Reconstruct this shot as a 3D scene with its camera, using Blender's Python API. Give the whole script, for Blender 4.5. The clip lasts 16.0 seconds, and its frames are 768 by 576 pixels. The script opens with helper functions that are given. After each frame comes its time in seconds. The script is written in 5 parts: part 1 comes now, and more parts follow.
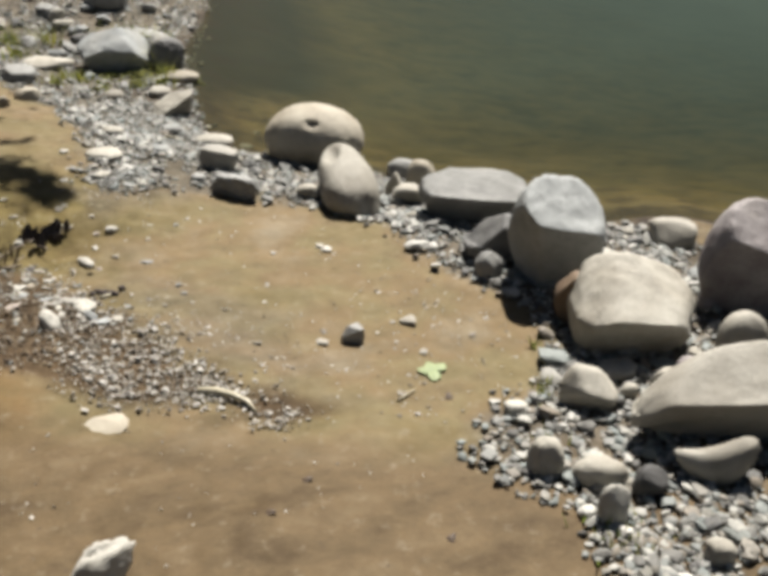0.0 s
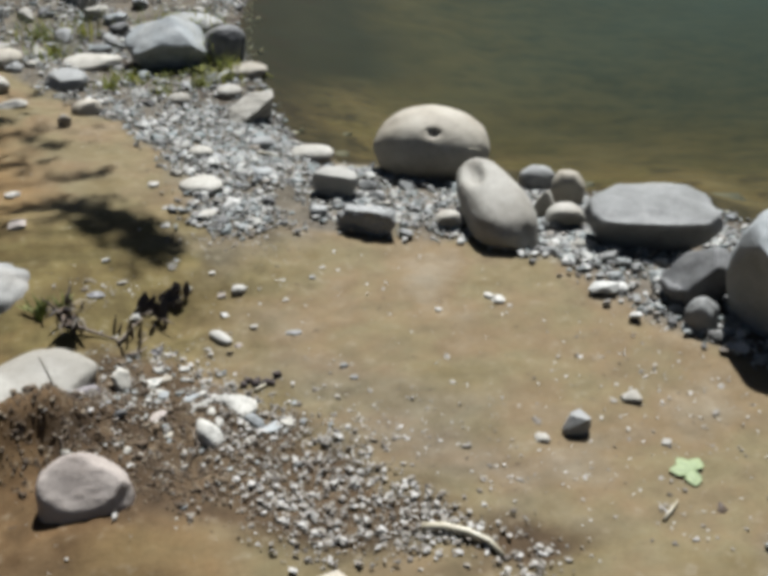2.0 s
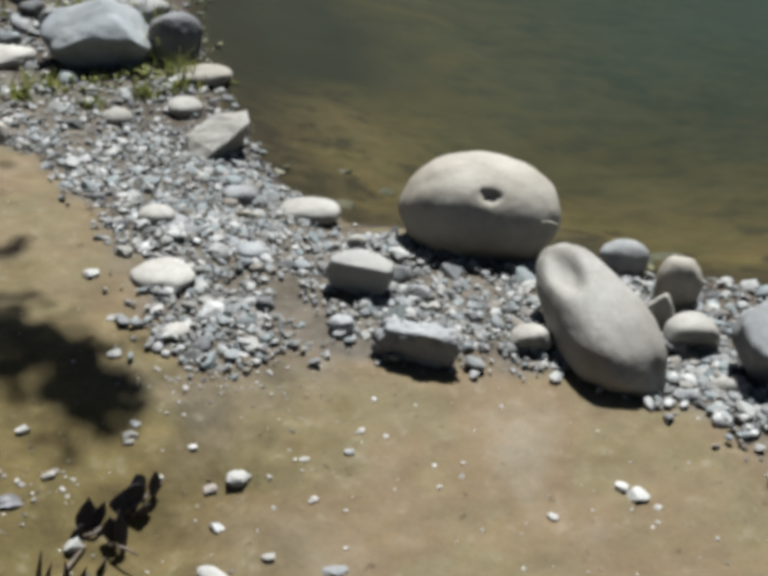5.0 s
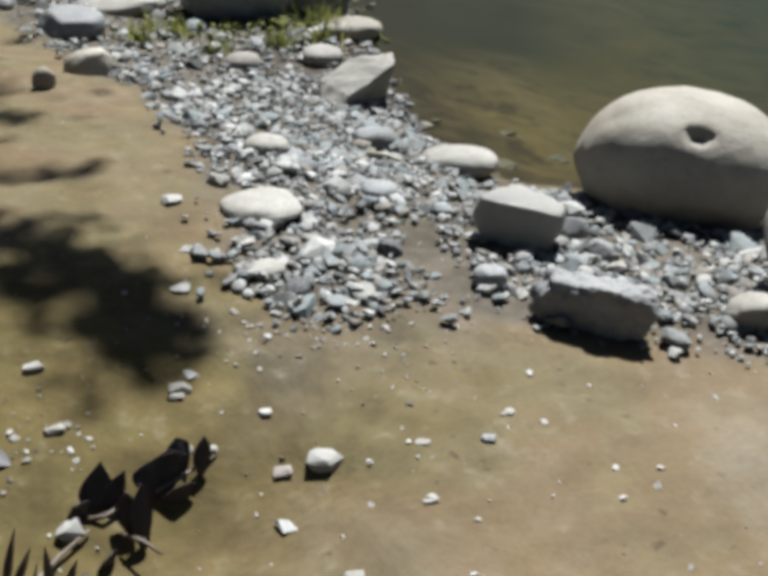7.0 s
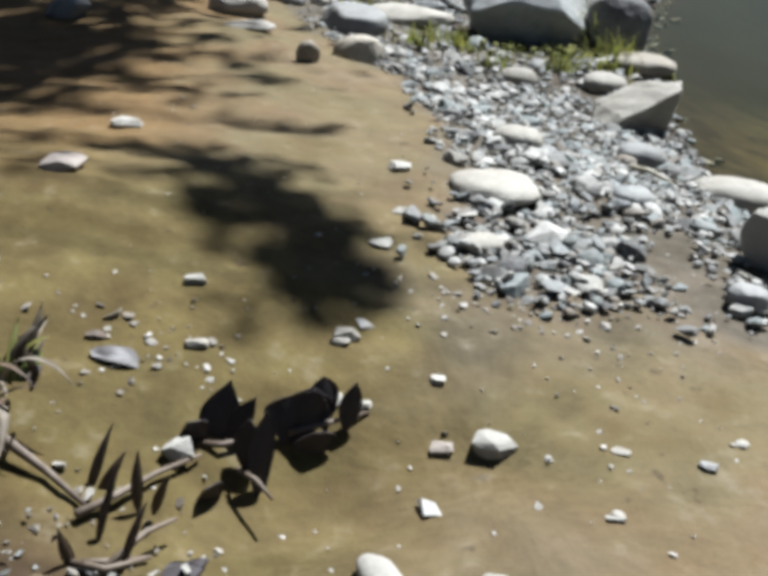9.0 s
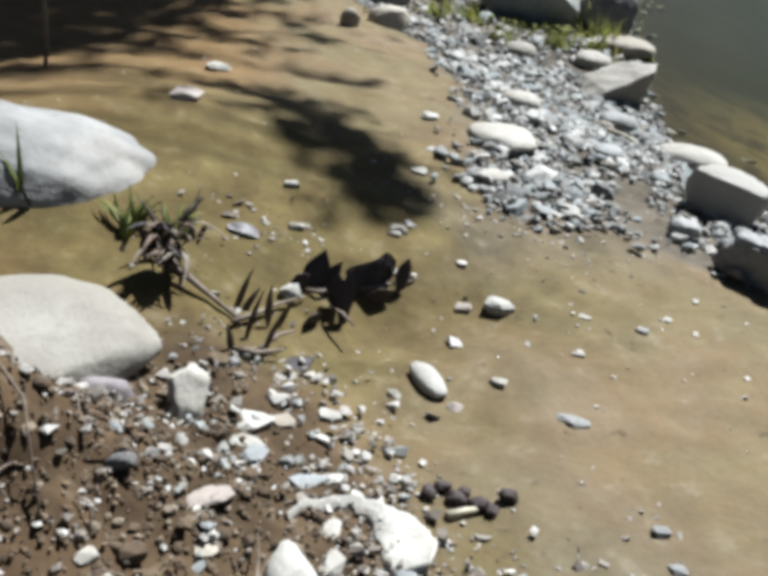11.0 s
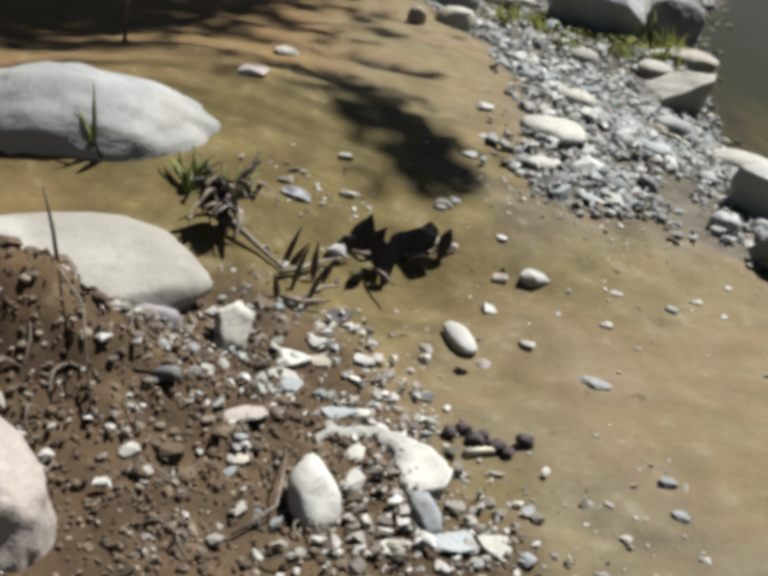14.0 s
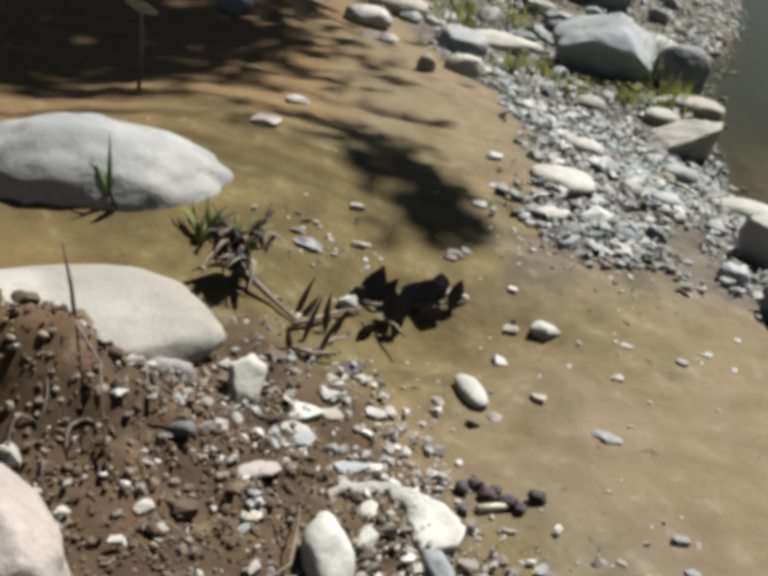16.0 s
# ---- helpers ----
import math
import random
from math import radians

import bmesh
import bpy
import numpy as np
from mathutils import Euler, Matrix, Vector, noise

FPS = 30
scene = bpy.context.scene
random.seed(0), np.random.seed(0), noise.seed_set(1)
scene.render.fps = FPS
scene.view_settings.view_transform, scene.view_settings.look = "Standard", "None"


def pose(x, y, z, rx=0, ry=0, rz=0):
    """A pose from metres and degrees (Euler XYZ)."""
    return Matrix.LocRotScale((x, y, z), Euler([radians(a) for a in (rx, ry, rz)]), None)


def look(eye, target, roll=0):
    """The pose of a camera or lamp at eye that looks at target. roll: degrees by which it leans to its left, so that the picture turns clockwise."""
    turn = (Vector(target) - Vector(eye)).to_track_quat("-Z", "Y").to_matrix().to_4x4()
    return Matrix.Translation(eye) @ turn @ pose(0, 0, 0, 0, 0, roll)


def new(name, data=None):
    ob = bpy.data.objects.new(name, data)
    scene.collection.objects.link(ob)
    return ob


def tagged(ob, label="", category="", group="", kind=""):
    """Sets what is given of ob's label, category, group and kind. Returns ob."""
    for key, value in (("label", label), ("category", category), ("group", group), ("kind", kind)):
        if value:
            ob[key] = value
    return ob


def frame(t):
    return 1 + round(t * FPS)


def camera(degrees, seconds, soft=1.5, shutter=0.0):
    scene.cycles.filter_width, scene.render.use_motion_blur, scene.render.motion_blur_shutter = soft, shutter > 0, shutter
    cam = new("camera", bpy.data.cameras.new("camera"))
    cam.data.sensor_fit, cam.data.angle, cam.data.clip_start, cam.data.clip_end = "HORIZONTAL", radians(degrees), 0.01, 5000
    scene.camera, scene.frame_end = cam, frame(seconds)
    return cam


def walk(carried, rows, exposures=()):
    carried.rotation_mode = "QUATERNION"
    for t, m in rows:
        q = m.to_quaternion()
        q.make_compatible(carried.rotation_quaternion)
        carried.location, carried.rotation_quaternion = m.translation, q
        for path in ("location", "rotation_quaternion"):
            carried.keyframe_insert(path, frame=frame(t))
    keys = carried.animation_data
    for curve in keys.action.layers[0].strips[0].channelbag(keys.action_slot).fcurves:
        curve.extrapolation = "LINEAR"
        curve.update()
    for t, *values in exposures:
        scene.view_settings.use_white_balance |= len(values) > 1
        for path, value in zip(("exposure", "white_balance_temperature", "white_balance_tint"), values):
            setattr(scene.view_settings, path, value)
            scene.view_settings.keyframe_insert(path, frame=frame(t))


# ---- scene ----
cam = camera(40.0, 16.0, soft=5.2)
PATH = [
    (0, (-0.3411, -2.0785, 0.9585), (0.4149, -0.4778, 0.0278), 2.48),
    (0.5, (-0.3749, -2.0194, 0.9814), (0.2985, -0.4279, -0.0254), 1.52),
    (1, (-0.3888, -1.8455, 0.9915), (0.2117, -0.2459, -0.0480), -1.04),
    (1.5, (-0.4417, -1.7104, 0.9994), (0.1620, -0.1134, -0.0423), -0.16),
    (2, (-0.4900, -1.5401, 0.9770), (0.2746, -0.0093, -0.0585), -0.15),
    (2.5, (-0.5260, -1.4134, 0.9439), (0.3105, 0.1105, -0.0450), 3.12),
    (3, (-0.4764, -1.2495, 0.9514), (0.3782, 0.2864, -0.0029), 0.86),
    (5.3, (-0.3186, -0.7548, 0.8294), (0.5725, 0.6264, -0.3100), 4.48),
    (5.5, (-0.2994, -0.7317, 0.8167), (0.5047, 0.6773, -0.3530), 3.94),
    (6, (-0.2640, -0.6785, 0.7378), (0.4721, 0.8185, -0.3655), 3.77),
    (6.5, (-0.2314, -0.6175, 0.6336), (0.4964, 0.9162, -0.4238), 3.82),
    (7, (-0.2005, -0.5821, 0.5306), (0.4500, 1.0110, -0.4886), 1.77),
    (7.5, (-0.1709, -0.5616, 0.5003), (0.4313, 1.0858, -0.4607), 1.34),
    (8, (-0.1425, -0.5505, 0.4501), (0.3183, 1.1449, -0.5055), 3.19),
    (8.5, (-0.1366, -0.5359, 0.4096), (0.1648, 1.2088, -0.5205), 4.15),
    (9, (-0.1305, -0.5204, 0.3757), (0.0487, 1.2615, -0.5147), 4.44),
    (9.5, (-0.1290, -0.5288, 0.3565), (-0.0340, 1.2317, -0.5878), 5.30),
    (10, (-0.1270, -0.5352, 0.3509), (-0.0554, 1.2112, -0.6211), 4.97),
    (10.2, (-0.1804, -0.7119, 0.4225), (-0.0098, 1.0520, -0.5048), 6.80),
    (12.3, (-0.2322, -0.8684, 0.4751), (-0.0319, 0.8420, -0.5420), 11.87),
    (12.5, (-0.2084, -0.8826, 0.4680), (-0.0585, 0.8487, -0.5221), 11.36),
    (13, (-0.1996, -0.8901, 0.4561), (-0.0659, 0.8461, -0.5276), 10.35),
    (13.5, (-0.1973, -0.8923, 0.4546), (-0.0872, 0.8568, -0.5090), 10.59),
    (14, (-0.1969, -0.8897, 0.4469), (-0.0898, 0.8728, -0.4925), 10.38),
    (14.5, (-0.1985, -0.8951, 0.4550), (-0.1077, 0.8680, -0.4847), 9.43),
    (15, (-0.1991, -0.8928, 0.4553), (-0.1049, 0.8790, -0.4677), 10.10),
    (15.5, (-0.2033, -0.8906, 0.4566), (-0.1234, 0.8885, -0.4537), 9.95),
    (16, (-0.2063, -0.8880, 0.4597), (-0.1174, 0.9063, -0.4193), 10.49),
]
walk(cam, [(t, look(eye, target, roll)) for t, eye, target, roll in PATH], exposures=[(0, 1.47, 6640, 10), (1, 1.41, 6130, 9), (2.5, 1.26, 5930, 9), (5.5, 1.27, 5820, 9), (8, 1.33, 5880, 9), (10, 1.6, 5790, 9), (12.5, 1.35, 5980, 9), (16, 1.35, 6160, 9)])

# ---- daylight ----
SUN_EL, SUN_AZ = radians(58), radians(38)
SUN_DIR = Vector((math.sin(SUN_AZ) * math.cos(SUN_EL), math.cos(SUN_AZ) * math.cos(SUN_EL), math.sin(SUN_EL)))
world = bpy.data.worlds.new("sky")
scene.world = world
world.use_nodes = True
wn = world.node_tree.nodes
sky = wn.new("ShaderNodeTexSky")
sky.sky_type, sky.sun_disc, sky.sun_elevation, sky.sun_rotation = "NISHITA", False, SUN_EL, SUN_AZ
world.node_tree.links.new(sky.outputs["Color"], wn["Background"].inputs["Color"])
wn["Background"].inputs["Strength"].default_value = 0.017
sun = new("sun", bpy.data.lights.new("sun", "SUN"))
sun.data.energy, sun.data.angle, sun.data.color = 4.9, radians(0.53), (1.0, 0.97, 0.92)
sun.matrix_world = look(SUN_DIR * 30, (0, 0, 0))


# ---- materials ----
class Nodes:
    """A short way to write a node material."""

    def __init__(self, name):
        self.m = bpy.data.materials.new(name)
        self.m.use_nodes = True
        self.t = self.m.node_tree
        self.bsdf = self.t.nodes["Principled BSDF"]
        self.out = self.t.nodes["Material Output"]

    def node(self, kind, **values):
        n = self.t.nodes.new(kind)
        if "operation" in values:
            n.operation = values["operation"]
        if "data_type" in values:
            n.data_type = values["data_type"]
        return n

    def link(self, a, b):
        self.t.links.new(a, b)

    def noise(self, vec, scale, detail=4.0, rough=0.55, out="Fac"):
        n = self.node("ShaderNodeTexNoise")
        n.inputs["Scale"].default_value, n.inputs["Detail"].default_value, n.inputs["Roughness"].default_value = scale, detail, rough
        self.link(vec, n.inputs["Vector"])
        return n.outputs[out]

    def ramp(self, fac, *stops):
        n = self.node("ShaderNodeValToRGB")
        els = n.color_ramp.elements
        while len(els) < len(stops):
            els.new(0.5)
        for e, (p, c) in zip(els, stops):
            e.position, e.color = p, (*c, 1) if len(c) == 3 else c
        self.link(fac, n.inputs["Fac"])
        return n.outputs["Color"]

    def mix(self, fac, a, b, blend="MIX"):
        n = self.node("ShaderNodeMix", data_type="RGBA")
        n.blend_type = blend
        ins = [i for i in n.inputs if i.enabled]
        for sock, v in zip(ins, (fac, a, b)):
            if isinstance(v, (int, float)):
                sock.default_value = v
            elif isinstance(v, tuple):
                sock.default_value = (*v, 1) if len(v) == 3 else v
            else:
                self.link(v, sock)
        return [o for o in n.outputs if o.enabled][0]

    def math(self, op, a, b=None):
        n = self.node("ShaderNodeMath", operation=op)
        for sock, v in zip(n.inputs, (a, b)):
            if v is None:
                continue
            if isinstance(v, (int, float)):
                sock.default_value = v
            else:
                self.link(v, sock)
        return n.outputs[0]

    def bump(self, height, strength, distance):
        n = self.node("ShaderNodeBump")
        n.inputs["Strength"].default_value, n.inputs["Distance"].default_value = strength, distance
        self.link(height, n.inputs["Height"])
        self.link(n.outputs["Normal"], self.bsdf.inputs["Normal"])
        return n

    def coords(self, out="Object"):
        return self.node("ShaderNodeTexCoord").outputs[out]

    def position(self):
        return self.node("ShaderNodeNewGeometry").outputs["Position"]


def stone_material(name, dark, light, spot, rough=0.75, coat=None):
    """Water-worn stone: two tones in broad clouds, fine grain, darker flecks and pits."""
    s = Nodes(name)
    v = s.coords("Object")
    rnd = s.node("ShaderNodeObjectInfo").outputs["Random"]
    shift = s.node("ShaderNodeVectorMath", operation="ADD")
    s.link(v, shift.inputs[0])
    s.link(rnd, shift.inputs[1])
    v = shift.outputs[0]
    broad = s.noise(v, 10, 6)
    col = s.ramp(broad, (0.36, dark), (0.64, light))
    fine = s.noise(v, 240, 3, 0.7)
    col = s.mix(s.ramp(fine, (0.3, (0.35, 0.35, 0.35)), (0.42, (0, 0, 0))), col, spot)
    patch = s.noise(v, 42, 6, 0.7)
    col = s.mix(s.ramp(patch, (0.56, (0, 0, 0)), (0.72, (0.55, 0.55, 0.55))), col, tuple(0.5 * a + 0.5 * b for a, b in zip(spot, dark)))
    tone = s.math("ADD", s.math("MULTIPLY", rnd, 0.3), 0.85)
    hsv = s.node("ShaderNodeHueSaturation")
    s.link(tone, hsv.inputs["Value"])
    s.link(col, hsv.inputs["Color"])
    s.link(hsv.outputs["Color"], s.bsdf.inputs["Base Color"])
    s.bsdf.inputs["Roughness"].default_value = rough
    s.bsdf.inputs["Specular IOR Level"].default_value = 0.35
    veins = s.noise(v, 9, 9, 0.75)
    col = s.mix(s.ramp(veins, (0.47, (0, 0, 0)), (0.5, (0.35, 0.35, 0.35)), (0.53, (0, 0, 0))), hsv.outputs["Color"], tuple(0.75 * p for p in dark))
    silt = s.noise(v, 5, 4, 0.6)
    col = s.mix(s.ramp(silt, (0.52, (0, 0, 0)), (0.7, (0.4, 0.4, 0.4))), col, (0.166, 0.143, 0.106))
    s.link(col, s.bsdf.inputs["Base Color"])
    s.bump(s.math("ADD", s.math("ADD", fine, s.math("MULTIPLY", veins, 2.5)), s.math("MULTIPLY", patch, 2.0)), 0.4, 0.002)
    return s.m


STONE_PALE = stone_material("stone_pale", (0.191, 0.174, 0.141), (0.292, 0.276, 0.236), (0.092, 0.083, 0.065))
STONE_TAN = stone_material("stone_tan", (0.193, 0.166, 0.123), (0.284, 0.257, 0.204), (0.101, 0.083, 0.055))
STONE_WHITE = stone_material("stone_white", (0.250, 0.236, 0.203), (0.338, 0.325, 0.288), (0.166, 0.152, 0.124))
STONE_GREY = stone_material("stone_grey", (0.134, 0.132, 0.121), (0.222, 0.220, 0.207), (0.060, 0.060, 0.058))
STONE_BLUE = stone_material("stone_blue", (0.145, 0.152, 0.148), (0.227, 0.234, 0.227), (0.075, 0.079, 0.077))
STONE_DARK = stone_material("stone_dark", (0.051, 0.049, 0.046), (0.120, 0.118, 0.113), (0.05, 0.05, 0.05))
STONE_PINK = stone_material("stone_pink", (0.205, 0.171, 0.144), (0.285, 0.247, 0.213), (0.096, 0.064, 0.049))
STONE_PURPLE = stone_material("stone_purple", (0.101, 0.085, 0.083), (0.193, 0.175, 0.170), (0.046, 0.039, 0.039))
STONE_RUST = stone_material("stone_rust", (0.092, 0.058, 0.035), (0.166, 0.120, 0.078), (0.046, 0.028, 0.019))


def island_material(name, stops, rough=0.75, scale=180):
    """Gravel: each pebble takes its own colour from the range."""
    s = Nodes(name)
    rnd = s.node("ShaderNodeNewGeometry").outputs["Random Per Island"]
    col = s.ramp(rnd, *stops)
    v = s.position()
    fine = s.noise(v, scale, 4, 0.7)
    col = s.mix(0.75, col, s.ramp(fine, (0.3, (0.45, 0.45, 0.45)), (0.7, (1.15, 1.12, 1.08))), "MULTIPLY")
    s.link(col, s.bsdf.inputs["Base Color"])
    s.bsdf.inputs["Roughness"].default_value = rough
    s.bump(fine, 0.4, 0.001)
    return s.m


GRAVEL = island_material("gravel_stone", [(0.0, (0.037, 0.036, 0.032)), (0.15, (0.092, 0.088, 0.078)), (0.36, (0.152, 0.154, 0.143)), (0.52, (0.143, 0.164, 0.157)), (0.62, (0.129, 0.106, 0.078)), (0.76, (0.221, 0.216, 0.193)), (0.9, (0.285, 0.281, 0.253)), (1.0, (0.369, 0.360, 0.332))])
CHIP = island_material("pale_chip", [(0.0, (0.138, 0.143, 0.134)), (0.3, (0.193, 0.203, 0.193)), (0.6, (0.239, 0.230, 0.198)), (0.85, (0.304, 0.291, 0.258)), (1.0, (0.360, 0.350, 0.323))])
CRUMB = island_material("soil_crumb", [(0.0, (0.045, 0.030, 0.016)), (0.5, (0.075, 0.050, 0.027)), (0.8, (0.11, 0.08, 0.047)), (1.0, (0.19, 0.155, 0.11))], 0.95)
GRIT_WHITE = island_material("white_grit", [(0.0, (0.230, 0.212, 0.175)), (1.0, (0.378, 0.369, 0.341))])
GRIT = island_material("grit_stone", [(0.0, (0.065, 0.052, 0.038)), (0.25, (0.130, 0.110, 0.084)), (0.5, (0.200, 0.182, 0.152)), (0.75, (0.290, 0.275, 0.245)), (1.0, (0.37, 0.355, 0.325))])


def ground_material():
    s = Nodes("river_mud")
    v = s.position()
    xyz = s.node("ShaderNodeSeparateXYZ")
    s.link(v, xyz.inputs[0])
    X, Y, Z = xyz.outputs
    broad = s.noise(v, 4.2, 4)
    mid = s.noise(v, 19, 6, 0.62)
    fine = s.noise(v, 160, 4, 0.7)
    # water-laid silt: smears along the shore
    drift = s.node("ShaderNodeMapping")
    drift.inputs["Rotation"].default_value = (0, 0, radians(38))
    drift.inputs["Scale"].default_value = (1.0, 1.9, 1.0)
    s.link(v, drift.inputs["Vector"])
    smear = s.noise(drift.outputs[0], 6.5, 6, 0.68)
    col = s.ramp(broad, (0.34, (0.086, 0.067, 0.031)), (0.45, (0.116, 0.095, 0.052)), (0.55, (0.116, 0.087, 0.049)), (0.7, (0.146, 0.121, 0.083)))
    # iron-stained silt on the landward side
    land = s.math("ADD", s.math("MULTIPLY", X, -1.6), s.math("MULTIPLY", broad, 0.9))
    col = s.mix(s.ramp(land, (0.7, (0, 0, 0)), (1.15, (0.85, 0.85, 0.85))), col, (0.112, 0.071, 0.028))
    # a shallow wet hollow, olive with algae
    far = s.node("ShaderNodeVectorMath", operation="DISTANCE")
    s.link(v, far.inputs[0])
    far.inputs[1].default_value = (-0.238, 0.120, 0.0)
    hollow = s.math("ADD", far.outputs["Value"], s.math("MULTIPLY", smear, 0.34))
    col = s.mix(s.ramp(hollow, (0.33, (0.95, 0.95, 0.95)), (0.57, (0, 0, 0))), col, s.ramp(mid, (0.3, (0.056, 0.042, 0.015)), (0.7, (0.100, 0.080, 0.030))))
    # beds of gravel and crumbly soil have darker fines between the stones
    beds = s.node("ShaderNodeAttribute")
    beds.attribute_name = "beds"
    split = s.node("ShaderNodeSeparateColor")
    s.link(beds.outputs["Color"], split.inputs[0])
    col = s.mix(split.outputs[0], col, s.ramp(mid, (0.3, (0.046, 0.039, 0.030)), (0.7, (0.101, 0.090, 0.072))))
    col = s.mix(split.outputs[2], col, s.ramp(mid, (0.3, (0.044, 0.026, 0.011)), (0.7, (0.092, 0.058, 0.027))))
    col = s.mix(split.outputs[1], col, s.ramp(mid, (0.3, (0.026, 0.017, 0.009)), (0.7, (0.068, 0.046, 0.025))))
    # damp silt by the pool edge in front
    damp = s.math("ADD", s.math("ADD", s.math("MULTIPLY", Y, -1.0), s.math("MULTIPLY", X, -0.45)), s.math("MULTIPLY", mid, 0.12))
    wet = s.ramp(damp, (0.78, (0, 0, 0)), (0.92, (1, 1, 1)))
    col = s.mix(wet, col, s.ramp(smear, (0.35, (0.060, 0.040, 0.019)), (0.65, (0.092, 0.067, 0.036))))
    col = s.mix(0.8, col, s.ramp(smear, (0.3, (0.72, 0.7, 0.68)), (0.46, (1, 1, 1)), (0.54, (1.02, 0.97, 0.93)), (0.66, (1.1, 1.1, 1.14))), "MULTIPLY")
    col = s.mix(0.4, col, s.ramp(mid, (0.3, (0.62, 0.6, 0.57)), (0.65, (1.1, 1.09, 1.08))), "MULTIPLY")
    spots = s.noise(v, 55, 2, 0.5)
    col = s.mix(s.ramp(spots, (0.69, (0, 0, 0)), (0.77, (0.6, 0.6, 0.6))), col, (0.042, 0.030, 0.020))
    crumbs = s.noise(v, 38, 3, 0.6)
    col = s.mix(s.ramp(crumbs, (0.6, (0, 0, 0)), (0.76, (0.32, 0.32, 0.32))), col, (0.193, 0.170, 0.129))
    col = s.mix(0.22, col, s.ramp(fine, (0.32, (0.55, 0.52, 0.48)), (0.6, (1.1, 1.1, 1.08))), "MULTIPLY")
    # wet rim and dark weed in the shallows
    down = s.math("MULTIPLY", Z, -1.0)
    col = s.mix(s.ramp(s.math("ADD", down, s.math("MULTIPLY", s.math("SUBTRACT", smear, 0.5), 0.06)), (0.07, (0, 0, 0)), (0.082, (1, 1, 1)), (0.115, (0.9, 0.9, 0.9)), (0.16, (0, 0, 0))), col, s.ramp(mid, (0.35, (0.016, 0.012, 0.010)), (0.62, (0.046, 0.035, 0.023))))
    # deeper silt coloured darker, for the light that murky water takes
    col = s.mix(s.ramp(down, (0.12, (0, 0, 0)), (0.2, (0.55, 0.55, 0.55)), (0.36, (1, 1, 1))), col, s.ramp(smear, (0.35, (0.028, 0.023, 0.011)), (0.6, (0.074, 0.058, 0.026))))
    # the far bank's dark reflection, painted on the shallow bed beyond Y 0.9
    far_dark = s.math("ADD", Y, s.math("MULTIPLY", s.math("SUBTRACT", smear, 0.5), 0.5))
    col = s.mix(s.math("MULTIPLY", s.ramp(s.math("MULTIPLY", s.math("ADD", far_dark, s.math("MULTIPLY", X, -0.35)), 0.5), (0.42, (0, 0, 0)), (0.55, (0.92, 0.92, 0.92))), s.ramp(down, (0.085, (0, 0, 0)), (0.1, (1, 1, 1)), (0.2, (1, 1, 1)), (0.27, (0, 0, 0)))), col, (0.014, 0.013, 0.012))
    patches = s.noise(v, 7.5, 5, 0.65)
    col = s.mix(s.math("MULTIPLY", s.ramp(patches, (0.53, (0, 0, 0)), (0.6, (0.75, 0.75, 0.75))), s.ramp(down, (0.082, (0, 0, 0)), (0.1, (1, 1, 1)), (0.19, (0.8, 0.8, 0.8)), (0.26, (0, 0, 0)))), col, (0.020, 0.014, 0.013))
    s.link(col, s.bsdf.inputs["Base Color"])
    s.link(s.ramp(s.math("ADD", wet, s.math("MULTIPLY", mid, 0.3)), (0.2, (0.9, 0.9, 0.9)), (1.1, (0.75, 0.75, 0.75))), s.bsdf.inputs["Roughness"])
    s.bsdf.inputs["Specular IOR Level"].default_value = 0.12
    s.bump(s.math("ADD", s.math("ADD", s.math("MULTIPLY", mid, 2.0), s.math("MULTIPLY", smear, 0.5)), s.math("MULTIPLY", fine, 0.4)), 0.4, 0.004)
    return s.m


